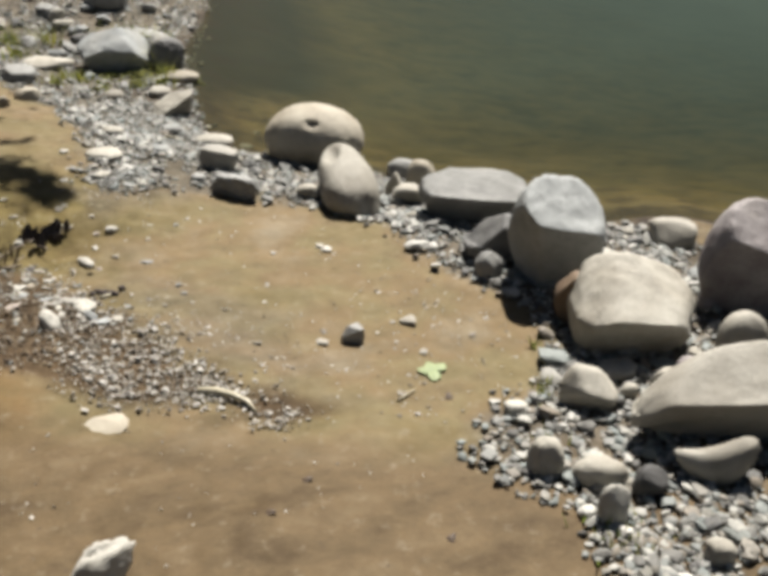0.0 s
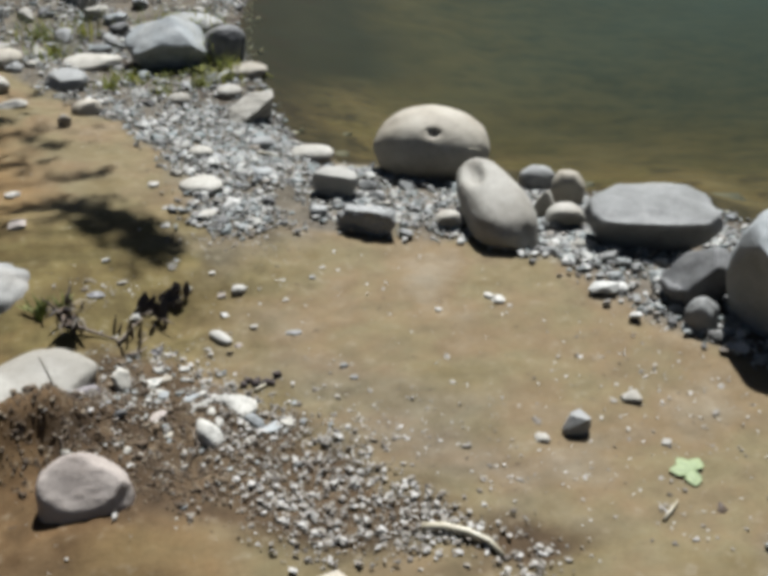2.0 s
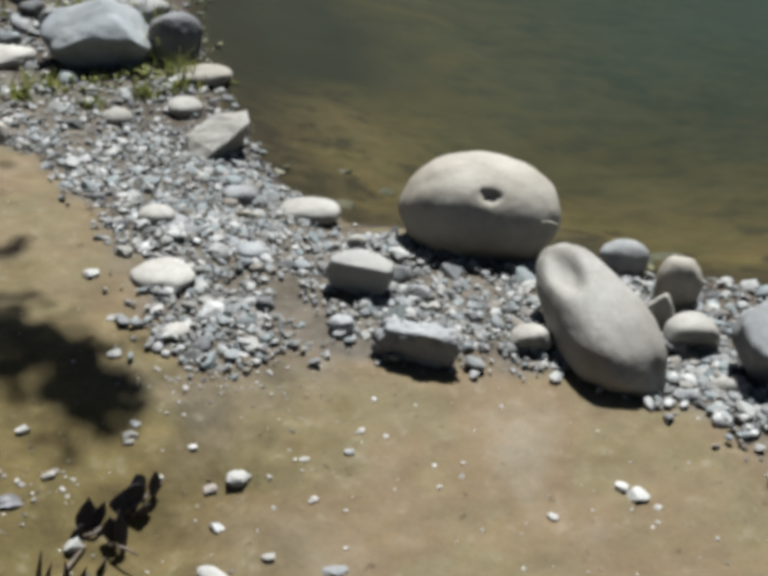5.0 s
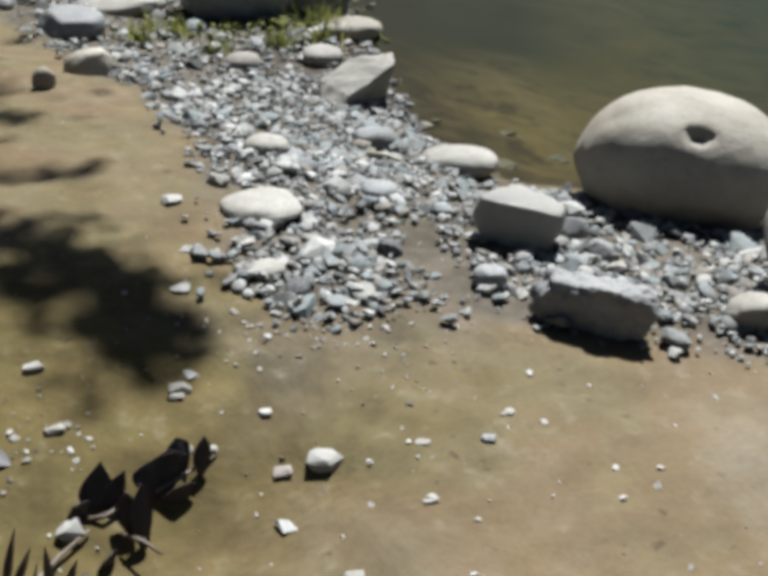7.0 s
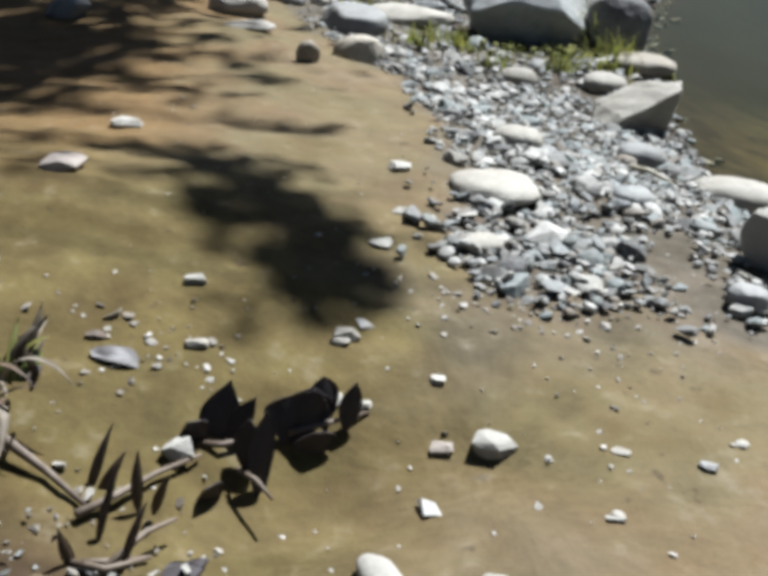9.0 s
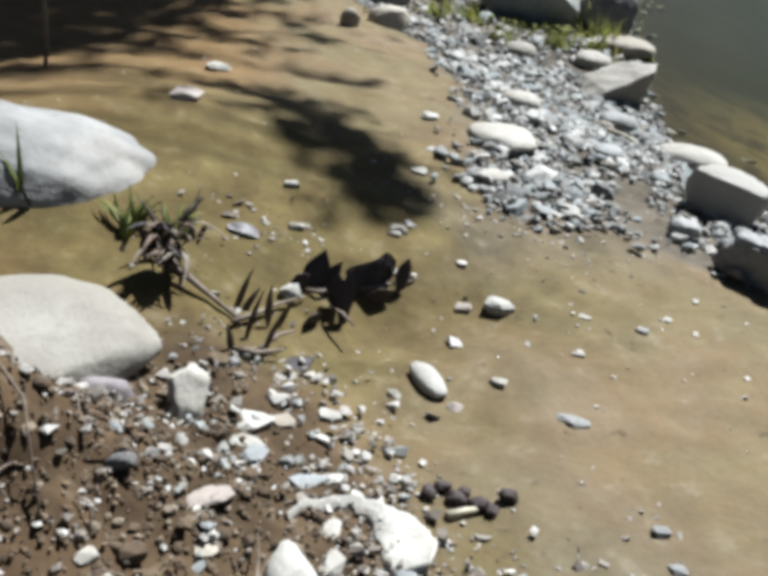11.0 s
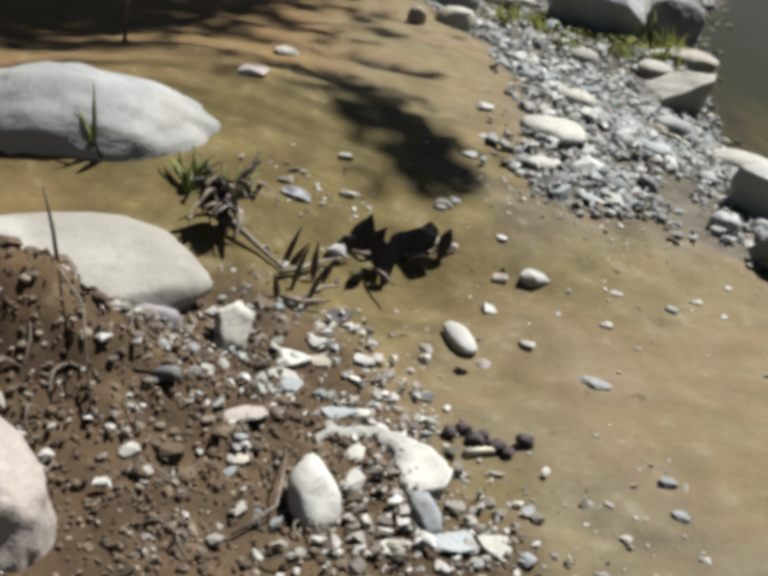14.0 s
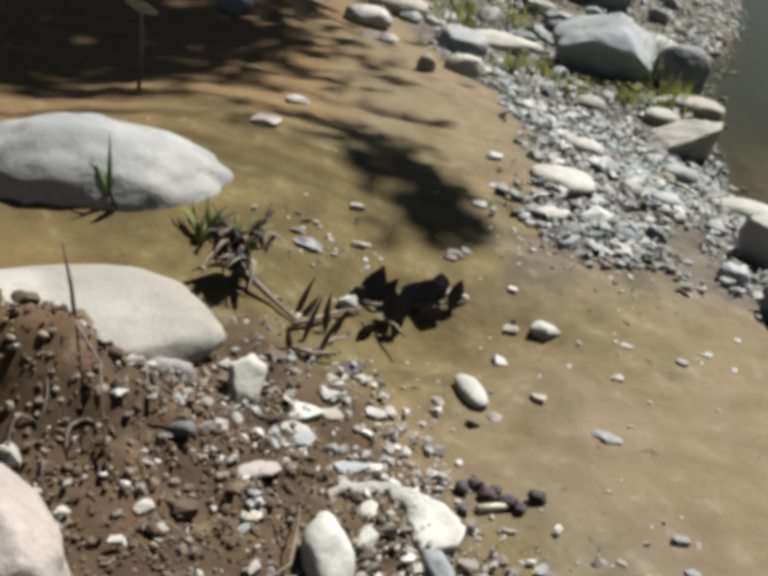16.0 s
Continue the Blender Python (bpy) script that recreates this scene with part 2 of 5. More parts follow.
def water_material():
    s = Nodes("river_water")
    v = s.position()
    stretch = s.node("ShaderNodeMapping")
    stretch.inputs["Rotation"].default_value = (0, 0, radians(35))
    stretch.inputs["Scale"].default_value = (1.0, 2.6, 1.0)
    s.link(v, stretch.inputs["Vector"])
    ripple = s.noise(stretch.outputs[0], 9, 3, 0.5)
    small = s.noise(stretch.outputs[0], 34, 2, 0.5)
    bump = s.node("ShaderNodeBump")
    bump.inputs["Strength"].default_value, bump.inputs["Distance"].default_value = 0.022, 0.02
    s.link(s.math("ADD", ripple, s.math("MULTIPLY", small, 0.25)), bump.inputs["Height"])
    clear = s.node("ShaderNodeBsdfTransparent")
    clear.inputs["Color"].default_value = (0.86, 0.84, 0.68, 1)
    murk = s.node("ShaderNodeBsdfDiffuse")
    murk.inputs["Color"].default_value = (0.027, 0.037, 0.027, 1)
    body = s.node("ShaderNodeMixShader")
    depth = s.node("ShaderNodeAttribute")
    depth.attribute_name = "depth"
    s.link(s.ramp(s.math("ADD", depth.outputs["Fac"], s.math("MULTIPLY", s.math("SUBTRACT", s.noise(v, 5, 3), 0.5), 0.1)), (0.0, (0.1, 0.1, 0.1)), (0.2, (0.45, 0.45, 0.45)), (0.5, (0.92, 0.92, 0.92))), body.inputs[0])
    s.link(clear.outputs[0], body.inputs[1])
    s.link(murk.outputs[0], body.inputs[2])
    gloss = s.node("ShaderNodeBsdfGlossy")
    gloss.inputs["Roughness"].default_value = 0.06
    s.link(bump.outputs[0], gloss.inputs["Normal"])
    fres = s.node("ShaderNodeFresnel")
    fres.inputs["IOR"].default_value = 1.05
    s.link(bump.outputs[0], fres.inputs["Normal"])
    top = s.node("ShaderNodeMixShader")
    s.link(fres.outputs[0], top.inputs[0])
    s.link(body.outputs[0], top.inputs[1])
    s.link(gloss.outputs[0], top.inputs[2])
    s.link(top.outputs[0], s.out.inputs["Surface"])
    return s.m


def plain_material(name, a, b, scale=60, rough=0.7, bump=0.3):
    s = Nodes(name)
    n = s.noise(s.coords("Object"), scale, 4, 0.6)
    s.link(s.ramp(n, (0.3, a), (0.7, b)), s.bsdf.inputs["Base Color"])
    s.bsdf.inputs["Roughness"].default_value = rough
    s.bump(n, bump, 0.001)
    return s.m


def leaf_material(name, a, b, scale):
    """A thin leaf: part of the light comes through."""
    m = plain_material(name, a, b, scale)
    t = m.node_tree
    bsdf, out = t.nodes["Principled BSDF"], t.nodes["Material Output"]
    colour = bsdf.inputs["Base Color"].links[0].from_socket
    thin, both = t.nodes.new("ShaderNodeBsdfTranslucent"), t.nodes.new("ShaderNodeMixShader")
    t.links.new(colour, thin.inputs["Color"])
    both.inputs[0].default_value = 0.45
    t.links.new(bsdf.outputs[0], both.inputs[1])
    t.links.new(thin.outputs[0], both.inputs[2])
    t.links.new(both.outputs[0], out.inputs["Surface"])
    return m


MUD = ground_material()
WATER = water_material()
LEAF_GREEN = leaf_material("leaf_green", (0.09, 0.12, 0.02), (0.19, 0.22, 0.045), 30)
LEAF_YELLOW = leaf_material("leaf_yellow", (0.12, 0.125, 0.02), (0.22, 0.21, 0.05), 40)
# near-black brown, shared by dead leaves and the butterflies' wings
LEAF_WING_DARK = plain_material("leaf_wing_dark", (0.01, 0.007, 0.008), (0.026, 0.018, 0.018), 50, 0.7)
LEAF_BROWN = plain_material("leaf_brown", (0.028, 0.016, 0.008), (0.074, 0.046, 0.023), 50)
TREE_LEAF = plain_material("tree_leaf", (0.019, 0.032, 0.007), (0.037, 0.055, 0.014), 8)
LEAF_CURLED = plain_material("leaf_curled", (0.03, 0.024, 0.024), (0.11, 0.105, 0.10), 60, 0.6)
LEAF_PALE_DRY = leaf_material("leaf_pale_dry", (0.15, 0.12, 0.085), (0.30, 0.26, 0.20), 60)
BARK = plain_material("bark", (0.028, 0.020, 0.014), (0.074, 0.060, 0.046), 25, 0.9, 0.8)
TWIG = plain_material("twig", (0.060, 0.039, 0.023), (0.147, 0.115, 0.083), 80)
SHELL = plain_material("shell", (0.253, 0.216, 0.138), (0.360, 0.332, 0.253), 70, 0.5)
CONE = plain_material("cone_scale", (0.014, 0.008, 0.006), (0.039, 0.023, 0.019), 200, 0.8, 0.9)
MOSS = plain_material("moss", (0.055, 0.065, 0.009), (0.157, 0.152, 0.028), 90, 0.95, 0.9)


# ---- shared mesh code ----
def smooth_mesh(name, verts, faces, material, smooth=True):
    me = bpy.data.meshes.new(name)
    me.from_pydata([tuple(v) for v in verts], [], [tuple(f) for f in faces])
    me.materials.append(material)
    if smooth:
        me.polygons.foreach_set("use_smooth", [True] * len(me.polygons))
    me.update()
    return me


BALLS = {}


def ball(level):
    """Unit icosphere as arrays."""
    if level not in BALLS:
        bm = bmesh.new()
        bmesh.ops.create_icosphere(bm, subdivisions=level, radius=1.0)
        BALLS[level] = (np.array([v.co[:] for v in bm.verts]), np.array([[v.index for v in f.verts] for f in bm.faces]))
        bm.free()
    return BALLS[level]


def stone_shape(w, d, h, seed, level=4, lumps=0.1, cuts=0, square=2.4, taper=0.0, dent=None, bend=0.0, wedge=0.0, flats=(), under=0.0, relax=3, rough=0.035):
    """A worn stone of width, depth and height about the origin: a rounded block, pushed in and out by noise, with flats ground into it."""
    rng = random.Random(seed)
    v, faces = ball(level)
    v = v.copy()
    v /= (np.abs(v) ** square).sum(1, keepdims=True) ** (1 / square)
    for _ in range(cuts):
        n = np.array([rng.gauss(0, 1), rng.gauss(0, 1), rng.gauss(0.15, 0.8)])
        n /= np.linalg.norm(n)
        over = np.maximum(v @ n - rng.uniform(0.62, 0.86), 0)
        v -= 0.9 * over[:, None] * n
    for nx, ny, nz, at in flats:
        n = np.array((nx, ny, nz)) / math.sqrt(nx * nx + ny * ny + nz * nz)
        v -= 0.94 * np.maximum(v @ n - at, 0)[:, None] * n
    if cuts or flats:
        for _ in range(relax * max(1, level - 3)):
            total, count = np.zeros_like(v), np.zeros((len(v), 1))
            for p, q in ((0, 1), (1, 2), (2, 0)):
                np.add.at(total, faces[:, p], v[faces[:, q]])
                np.add.at(count, faces[:, p], 1)
            v = 0.4 * v + 0.6 * total / count
    off = Vector((seed * 3.7 % 91, seed * 1.3 % 57, seed * 7.1 % 73))
    push = np.array([noise.noise(Vector(p) * 1.15 + off) * 1.0 + noise.noise(Vector(p) * 2.7 + off) * 0.4 + noise.noise(Vector(p) * 7.0 + off) * 0.1 for p in v])
    if level > 3:
        push += np.array([rough / max(lumps, 0.01) * (0.55 * noise.noise(Vector(p) * 5.0 - off) + 0.5 * abs(noise.noise(Vector(p) * 9.0 + off)) + 0.22 * noise.noise(Vector(p) * 21.0 - off)) for p in v])
    v *= (1 + lumps * push)[:, None]
    if dent:
        at, radius, deep = Vector(dent[0]).normalized(), dent[1], dent[2]
        u = v / np.linalg.norm(v, axis=1, keepdims=True)
        far = np.linalg.norm((u - np.array(at)) * np.array((1, 1, 1.1)), axis=1)
        v *= (1 - deep * np.exp(-((far / radius) ** 4)))[:, None]
    v[:, :2] *= (1 - under * np.clip(-v[:, 2:], 0, 1))
    v[:, 1:] *= (1 - taper * v[:, :1])
    v[:, 2] += bend * v[:, 0] ** 2
    v[:, 2] += wedge * v[:, 0] * (v[:, 2] > 0)
    v -= (v.max(0) + v.min(0)) / 2
    v *= np.array((w, d, h)) / np.maximum(v.max(0) - v.min(0), 1e-6)
    return v, faces


def chip_shape(w, d, h, seed, points=16):
    """An angular broken stone: the hull of a few points, with its edges rubbed off."""
    rng = random.Random(seed)
    bm = bmesh.new()
    for _ in range(points):
        p = Vector((rng.gauss(0, 1), rng.gauss(0, 1), rng.gauss(0, 1))).normalized()
        p = Vector([math.copysign(abs(c) ** 0.8, c) for c in p]) * rng.uniform(0.82, 1.0)
        bm.verts.new(p)
    bmesh.ops.convex_hull(bm, input=bm.verts)
    bmesh.ops.delete(bm, geom=[q for q in bm.verts if not q.link_faces], context="VERTS")
    bmesh.ops.triangulate(bm, faces=bm.faces)
    bm.verts.index_update()
    v = np.array([q.co[:] for q in bm.verts])
    faces = np.array([[q.index for q in f.verts] for f in bm.faces])
    bm.free()
    v -= (v.max(0) + v.min(0)) / 2
    return v * np.array((w, d, h)) / (v.max(0) - v.min(0)), faces


def chip(name, label, x, y, w, d, h, rz, material, seed, sink=0.15, z=0.0, points=20, category="stone", group=""):
    v, faces = chip_shape(w, d, h, seed, points)
    ob = new(name, smooth_mesh(name, v, faces, material, False))
    ob.matrix_world = pose(x, y, z + h * (0.5 - sink), 0, 0, rz)
    return tagged(ob, label, category, group)


def stone(name, label, x, y, w, d, h, rz, material, seed, sink=0.15, z=0.0, tilt=0.0, roll=0.0, category="stone", group="", **shape):
    v, faces = stone_shape(w, d, h, seed, **shape)
    ob = new(name, smooth_mesh(name, v, faces, material))
    ob.matrix_world = pose(x, y, z + h * (0.5 - sink), roll, tilt, rz)
    return tagged(ob, label, category, group)


def part(name, me, parent, label="", m=None):
    ob = new(name, me)
    ob.parent = parent
    if m is not None:
        ob.matrix_basis = m
    return tagged(ob, label) if label else ob


def tube(name, points, radii, material, sides=7):
    """A round stem through points."""
    verts, faces = [], []
    pts = [Vector(p) for p in points]
    for i, p in enumerate(pts):
        along = (pts[min(i + 1, len(pts) - 1)] - pts[max(i - 1, 0)]).normalized()
        a = along.cross(Vector((0.3, 0.2, 0.93))).normalized()
        b = along.cross(a)
        for k in range(sides):
            g = 2 * math.pi * k / sides
            verts.append(p + (a * math.cos(g) + b * math.sin(g)) * radii[i])
    for i in range(len(pts) - 1):
        for k in range(sides):
            q = (k + 1) % sides
            faces.append((i * sides + k, i * sides + q, (i + 1) * sides + q, (i + 1) * sides + k))
    faces += [tuple(range(sides))[::-1], tuple(range((len(pts) - 1) * sides, len(pts) * sides))]
    return smooth_mesh(name, verts, faces, material)


def blade(name, length, width, material, bend=0.6, fold=0.25, curl=0.0, thick=0.0006, steps=8, shape=1.0, ragged=0.0):
    """A leaf standing up along z from the origin, bent towards y, folded along its midrib, with thickness."""
    verts, faces = [], []
    for side in (1, -1):
        for i in range(steps + 1):
            s = i / steps
            a = bend * s
            c = Vector((curl * length * s * s, length * math.sin(a) * s / max(a, 1e-3) * a if a else 0, 0))
            c = Vector((curl * length * s * s, length * s * math.sin(a), length * s * math.cos(a)))
            half = 0.5 * width * max(math.sin(math.pi * min(1, 0.06 + 0.94 * s) ** shape), 0.02) * (1 + ragged * math.sin(i * 12.9 + length * 5000))
            for k in (-1, -0.5, 0, 0.5, 1):
                verts.append(c + Vector((k * half, abs(k) * half * fold * 2 + side * thick / 2, 0)))
    n = (steps + 1) * 5
    for side in (0, 1):
        for i in range(steps):
            for k in range(4):
                f = [side * n + i * 5 + k, side * n + i * 5 + k + 1, side * n + (i + 1) * 5 + k + 1, side * n + (i + 1) * 5 + k]
                faces.append(f if side else f[::-1])
    rim = [i * 5 for i in range(steps + 1)] + [steps * 5 + k for k in range(1, 5)] + [i * 5 + 4 for i in range(steps - 1, -1, -1)] + [3, 2, 1]
    for a, b in zip(rim, rim[1:] + rim[:1]):
        faces.append((a, b, n + b, n + a))
    return smooth_mesh(name, verts, faces, material)


# ---- ground, river bed and water ----
SHORE = [(3.600, 38.447), (1.377, 3.938), (0.831, 2.081), (0.607, 1.589), (0.527, 1.303), (0.427, 0.948), (0.395, 0.744), (0.434, 0.583), (0.546, 0.511), (0.722, 0.324), (0.855, 0.203), (1.070, 0.061), (1.125, -0.164), (1.373, -0.162), (1.637, -0.425), (2.522, -1.209), (26.762, -18.704)]
WATER_Z = -0.08


def shore_distance(px, py):
    """Metres from the waterline, positive on the water's side."""
    best, sign = np.full(px.shape, 1e9), np.ones(px.shape)
    for (ax, ay), (bx, by) in zip(SHORE, SHORE[1:]):
        dx, dy = bx - ax, by - ay
        s = np.clip(((px - ax) * dx + (py - ay) * dy) / (dx * dx + dy * dy), 0, 1)
        ex, ey = px - ax - s * dx, py - ay - s * dy
        far = np.hypot(ex, ey)
        near = far < best - 1e-9
        best = np.where(near, far, best)
        sign = np.where(near, np.where(dx * ey - dy * ex > 0, 1.0, -1.0), sign)
    return best * sign


def wave_noise(px, py, scale, seed):
    """Smooth value noise on arrays."""
    rng = np.random.RandomState(seed)
    table = rng.rand(256, 256)
    u, v = px * scale + 1000, py * scale + 1000
    i, j = np.floor(u).astype(int), np.floor(v).astype(int)
    a, b = u - i, v - j
    a, b = a * a * (3 - 2 * a), b * b * (3 - 2 * b)
    g = lambda p, q: table[p % 256, q % 256]  # noqa: E731
    return (g(i, j) * (1 - a) + g(i + 1, j) * a) * (1 - b) + (g(i, j + 1) * (1 - a) + g(i + 1, j + 1) * a) * b - 0.5


def mound(px, py, cx, cy, rx, ry, turn, height):
    c, s = math.cos(radians(turn)), math.sin(radians(turn))
    u, v = (px - cx) * c + (py - cy) * s, (py - cy) * c - (px - cx) * s
    return height * np.exp(-((u / rx) ** 2 + (v / ry) ** 2))


def ground_height(px, py):
    d = shore_distance(px, py)
    z = 0.012 * wave_noise(px, py, 4, 1) + 0.006 * wave_noise(px, py, 13, 2) + 0.0035 * wave_noise(px, py, 37, 3) + 0.002 * wave_noise(px, py, 90, 4)
    z += mound(px, py, -0.350, 0.300, 0.24, 0.28, 0, 0.055) + mound(px, py, -0.428, -0.314, 0.16, 0.14, 0, 0.045) + mound(px, py, -0.080, -0.132, 0.2, 0.14, 0, -0.022) + mound(px, py, -0.446, -0.306, 0.13, 0.055, 12, 0.036) + mound(px, py, -0.507, 0.05, 0.13, 0.04, 12, 0.018)
    z += mound(px, py, -0.1, -0.01, 0.1, 0.07, 20, -0.03) + mound(px, py, -0.4, -0.29, 0.1, 0.07, 10, 0.04) + mound(px, py, -0.4, -0.53, 0.16, 0.12, 0, 0.05)
    z += mound(px, py, -0.321, -0.330, 0.17, 0.17, 0, 1.0) * (0.014 * wave_noise(px, py, 34, 6) + 0.012 * wave_noise(px, py, 75, 7))
    z -= 0.02 * np.clip((px - 0.02) / 0.3, 0, 1)
    # the bar falls towards the river
    z -= 0.2 * np.maximum(0.75 * px + 0.5 * py - 0.38, 0) / (1 + 0.6 * np.maximum(0.75 * px + 0.5 * py - 0.38, 0))
    land = np.clip(-d / 0.09, 0, 1)
    soft = land * land * (3 - 2 * land)
    z = np.maximum(z, WATER_Z + 0.006) * soft + (WATER_Z + 0.3 * (z - WATER_Z) * (z < 0)) * (1 - soft)
    deep = np.maximum(d, 0)
    z -= 0.3 * deep / (1 + 0.35 * deep) + 0.02 * np.clip(deep / 0.1, 0, 1) * wave_noise(px, py, 7, 5)
    bank = np.maximum(np.maximum(py - 1.9, 0) * 0.22, np.maximum(-px - 1.3, 0) * 0.2)
    z += np.where(d < 0, np.minimum(bank, 1.6) * np.clip(-d, 0, 1), 0)
    return z


def axis(lo, hi, step, far):
    core = np.arange(lo, hi + step / 2, step)
    grow = [step * 1.5]
    while sum(grow) < far:
        grow.append(grow[-1] * 1.22)
    out = np.cumsum(grow)
    return np.concatenate([lo - out[::-1], core, hi + out])


gx, gy = np.meshgrid(axis(-0.9, 1.9, 0.0085, 60), axis(-1.6, 1.7, 0.0085, 60))
gz = ground_height(gx, gy)
rows, cols = gx.shape
index = np.arange(rows * cols).reshape(rows, cols)
quads = np.stack([index[:-1, :-1], index[:-1, 1:], index[1:, 1:], index[1:, :-1]], -1).reshape(-1, 4)
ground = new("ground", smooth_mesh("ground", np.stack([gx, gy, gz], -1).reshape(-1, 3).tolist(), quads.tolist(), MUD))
tagged(ground, "tan brown river mud, damp and silty, sloping into water", "ground", kind="structure")


BAR_AREA = [(-0.289, 2.749), (-0.157, 1.616), (-0.077, 1.146), (0.023, 0.935), (0.038, 0.683), (0.017, 0.398), (-0.004, 0.275), (0.042, 0.198), (0.166, 0.206), (0.256, 0.159), (0.345, 0.097), (0.472, 0.050), (0.586, -0.135), (0.854, 0.175), (0.722, 0.306), (0.543, 0.481), (0.438, 0.574), (0.399, 0.744), (0.432, 0.949), (0.527, 1.303), (0.607, 1.589), (0.817, 2.175), (1.051, 2.862)]
SHORE_AREA = [(0.569, -0.108), (0.618, -0.389), (0.691, -0.582), (0.657, -0.727), (0.553, -0.820), (0.441, -0.849), (0.343, -0.962), (0.419, -1.109), (0.406, -1.387), (0.762, -1.453), (1.446, -0.584), (1.134, -0.153), (1.071, 0.070), (0.855, 0.213)]
NEAR_AREA = [(-0.332, -0.096), (-0.256, -0.065), (-0.214, -0.116), (-0.161, -0.127), (-0.107, -0.204), (-0.074, -0.314), (-0.030, -0.415), (0.022, -0.556), (0.170, -0.768), (0.090, -0.782), (-0.018, -0.687), (-0.203, -0.608), (-0.356, -0.499), (-0.405, -0.390), (-0.373, -0.298), (-0.348, -0.202)]


def area_mask(area, px, py, soft):
    """1 inside an area, 0 outside, with a soft ragged rim."""
    hit, far = np.zeros(px.shape, bool), np.full(px.shape, 1e9)
    for (ax, ay), (bx, by) in zip(area, area[1:] + area[:1]):
        dx, dy = bx - ax, by - ay
        s = np.clip(((px - ax) * dx + (py - ay) * dy) / (dx * dx + dy * dy), 0, 1)
        far = np.minimum(far, np.hypot(px - ax - s * dx, py - ay - s * dy))
        cross = ((ay > py) != (by > py)) & (px < ax + (py - ay) / (by - ay + 1e-12) * dx)
        hit ^= cross
    return np.clip(0.5 + np.where(hit, far, -far) / soft + wave_noise(px, py, 16, 8) * 1.2, 0, 1)


beds = np.zeros((rows * cols, 4), np.float32)
beds[:, 0] = (0.85 * np.maximum(area_mask(BAR_AREA, gx, gy, 0.05), area_mask(SHORE_AREA, gx, gy, 0.05))).ravel()
beds[:, 0] = np.maximum(beds[:, 0], (0.5 * area_mask([(-0.051, 0.238), (0.083, 0.268), (0.287, 0.227), (0.112, 0.117), (-0.028, 0.115)], gx, gy, 0.08)).ravel())
beds[:, 0] = np.maximum(beds[:, 0], (0.4 * area_mask([(-0.056, -0.231), (0.133, -0.259), (0.267, -0.548), (0.207, -0.738), (-0.005, -0.558)], gx, gy, 0.12)).ravel())
beds[:, 1] = (0.95 * area_mask(NEAR_AREA, gx, gy, 0.07)).ravel()
beds[:, 2] = (0.9 * area_mask([(-0.343, -0.118), (-0.283, -0.187), (-0.301, -0.541), (-0.719, -0.624), (-0.697, -0.146), (-0.465, -0.142)], gx, gy, 0.06)).ravel()
beds[:, 3] = 1
ground.data.color_attributes.new("beds", "FLOAT_COLOR", "POINT").data.foreach_set("color", beds.ravel())


def height_at(x, y):
    return float(ground_height(np.array([x]), np.array([y]))[0])


wx, wy = np.meshgrid(axis(0.2, 3.2, 0.04, 60), axis(-1.6, 3.2, 0.04, 60))
wr, wc = wx.shape
wi = np.arange(wr * wc).reshape(wr, wc)
water = new("water", smooth_mesh("water", np.stack([wx, wy, 0 * wx + WATER_Z - 0.004], -1).reshape(-1, 3).tolist(), np.stack([wi[:-1, :-1], wi[:-1, 1:], wi[1:, 1:], wi[1:, :-1]], -1).reshape(-1, 4).tolist(), WATER))
water.data.attributes.new("depth", "FLOAT", "POINT").data.foreach_set("value", np.clip(WATER_Z - ground_height(wx, wy), 0, 2).ravel().astype(np.float32))
tagged(water, "murky green brown river water with faint ripples", "water", kind="structure")


# ---- boulders along the waterline ----
LINE = "boulders along the waterline"
stone("boulder", "large smooth tan boulder with a small pit, at the water's edge", 0.618, 0.432, 0.272, 0.204, 0.198, -33, STONE_TAN, 11, sink=0.18, z=-0.081, category="boulder", group=LINE, level=5, lumps=0.04, square=2.3, dent=((0.06, -0.66, 0.7), 0.1, 0.14), under=0.2, rough=0.02, flats=((0.15, -1, -0.5, 0.93),), relax=1)
stone("boulder", "long smooth pale grey stone leaning against a boulder", 0.565, 0.077, 0.288, 0.135, 0.140, -101, STONE_PALE, 12, sink=0.18, z=-0.038, category="boulder", group=LINE, level=5, lumps=0.07, square=2.5, taper=-0.2, tilt=13, under=0.3, dent=((-0.42, -0.45, 0.72), 0.36, 0.26), flats=((0.9, -0.3, -0.3, 0.85),), rough=0.02, relax=2)
stone("boulder", "small rounded grey stone behind other stones at the water", 0.807, 0.271, 0.082, 0.066, 0.068, -27, STONE_GREY, 13, sink=0.18, z=-0.086, category="stone", group=LINE)
stone("boulder", "thin tilted pale slab wedged between stones", 0.689, 0.070, 0.050, 0.023, 0.085, -72, STONE_PALE, 14, sink=0.18, z=-0.046, category="stone", group=LINE, cuts=4, tilt=15)
stone("boulder", "pale rounded stone half hidden beside larger ones", 0.793, 0.133, 0.077, 0.058, 0.102, -27, STONE_TAN, 15, sink=0.18, z=-0.065, category="stone", group=LINE, cuts=3)
stone("boulder", "pale cream cobble with a dark shaded base", 0.703, 0.019, 0.082, 0.061, 0.063, -27, STONE_PALE, 16, sink=0.18, z=-0.042, category="stone", group=LINE, flats=((0, -1, -0.3, 0.5),), under=0.4)
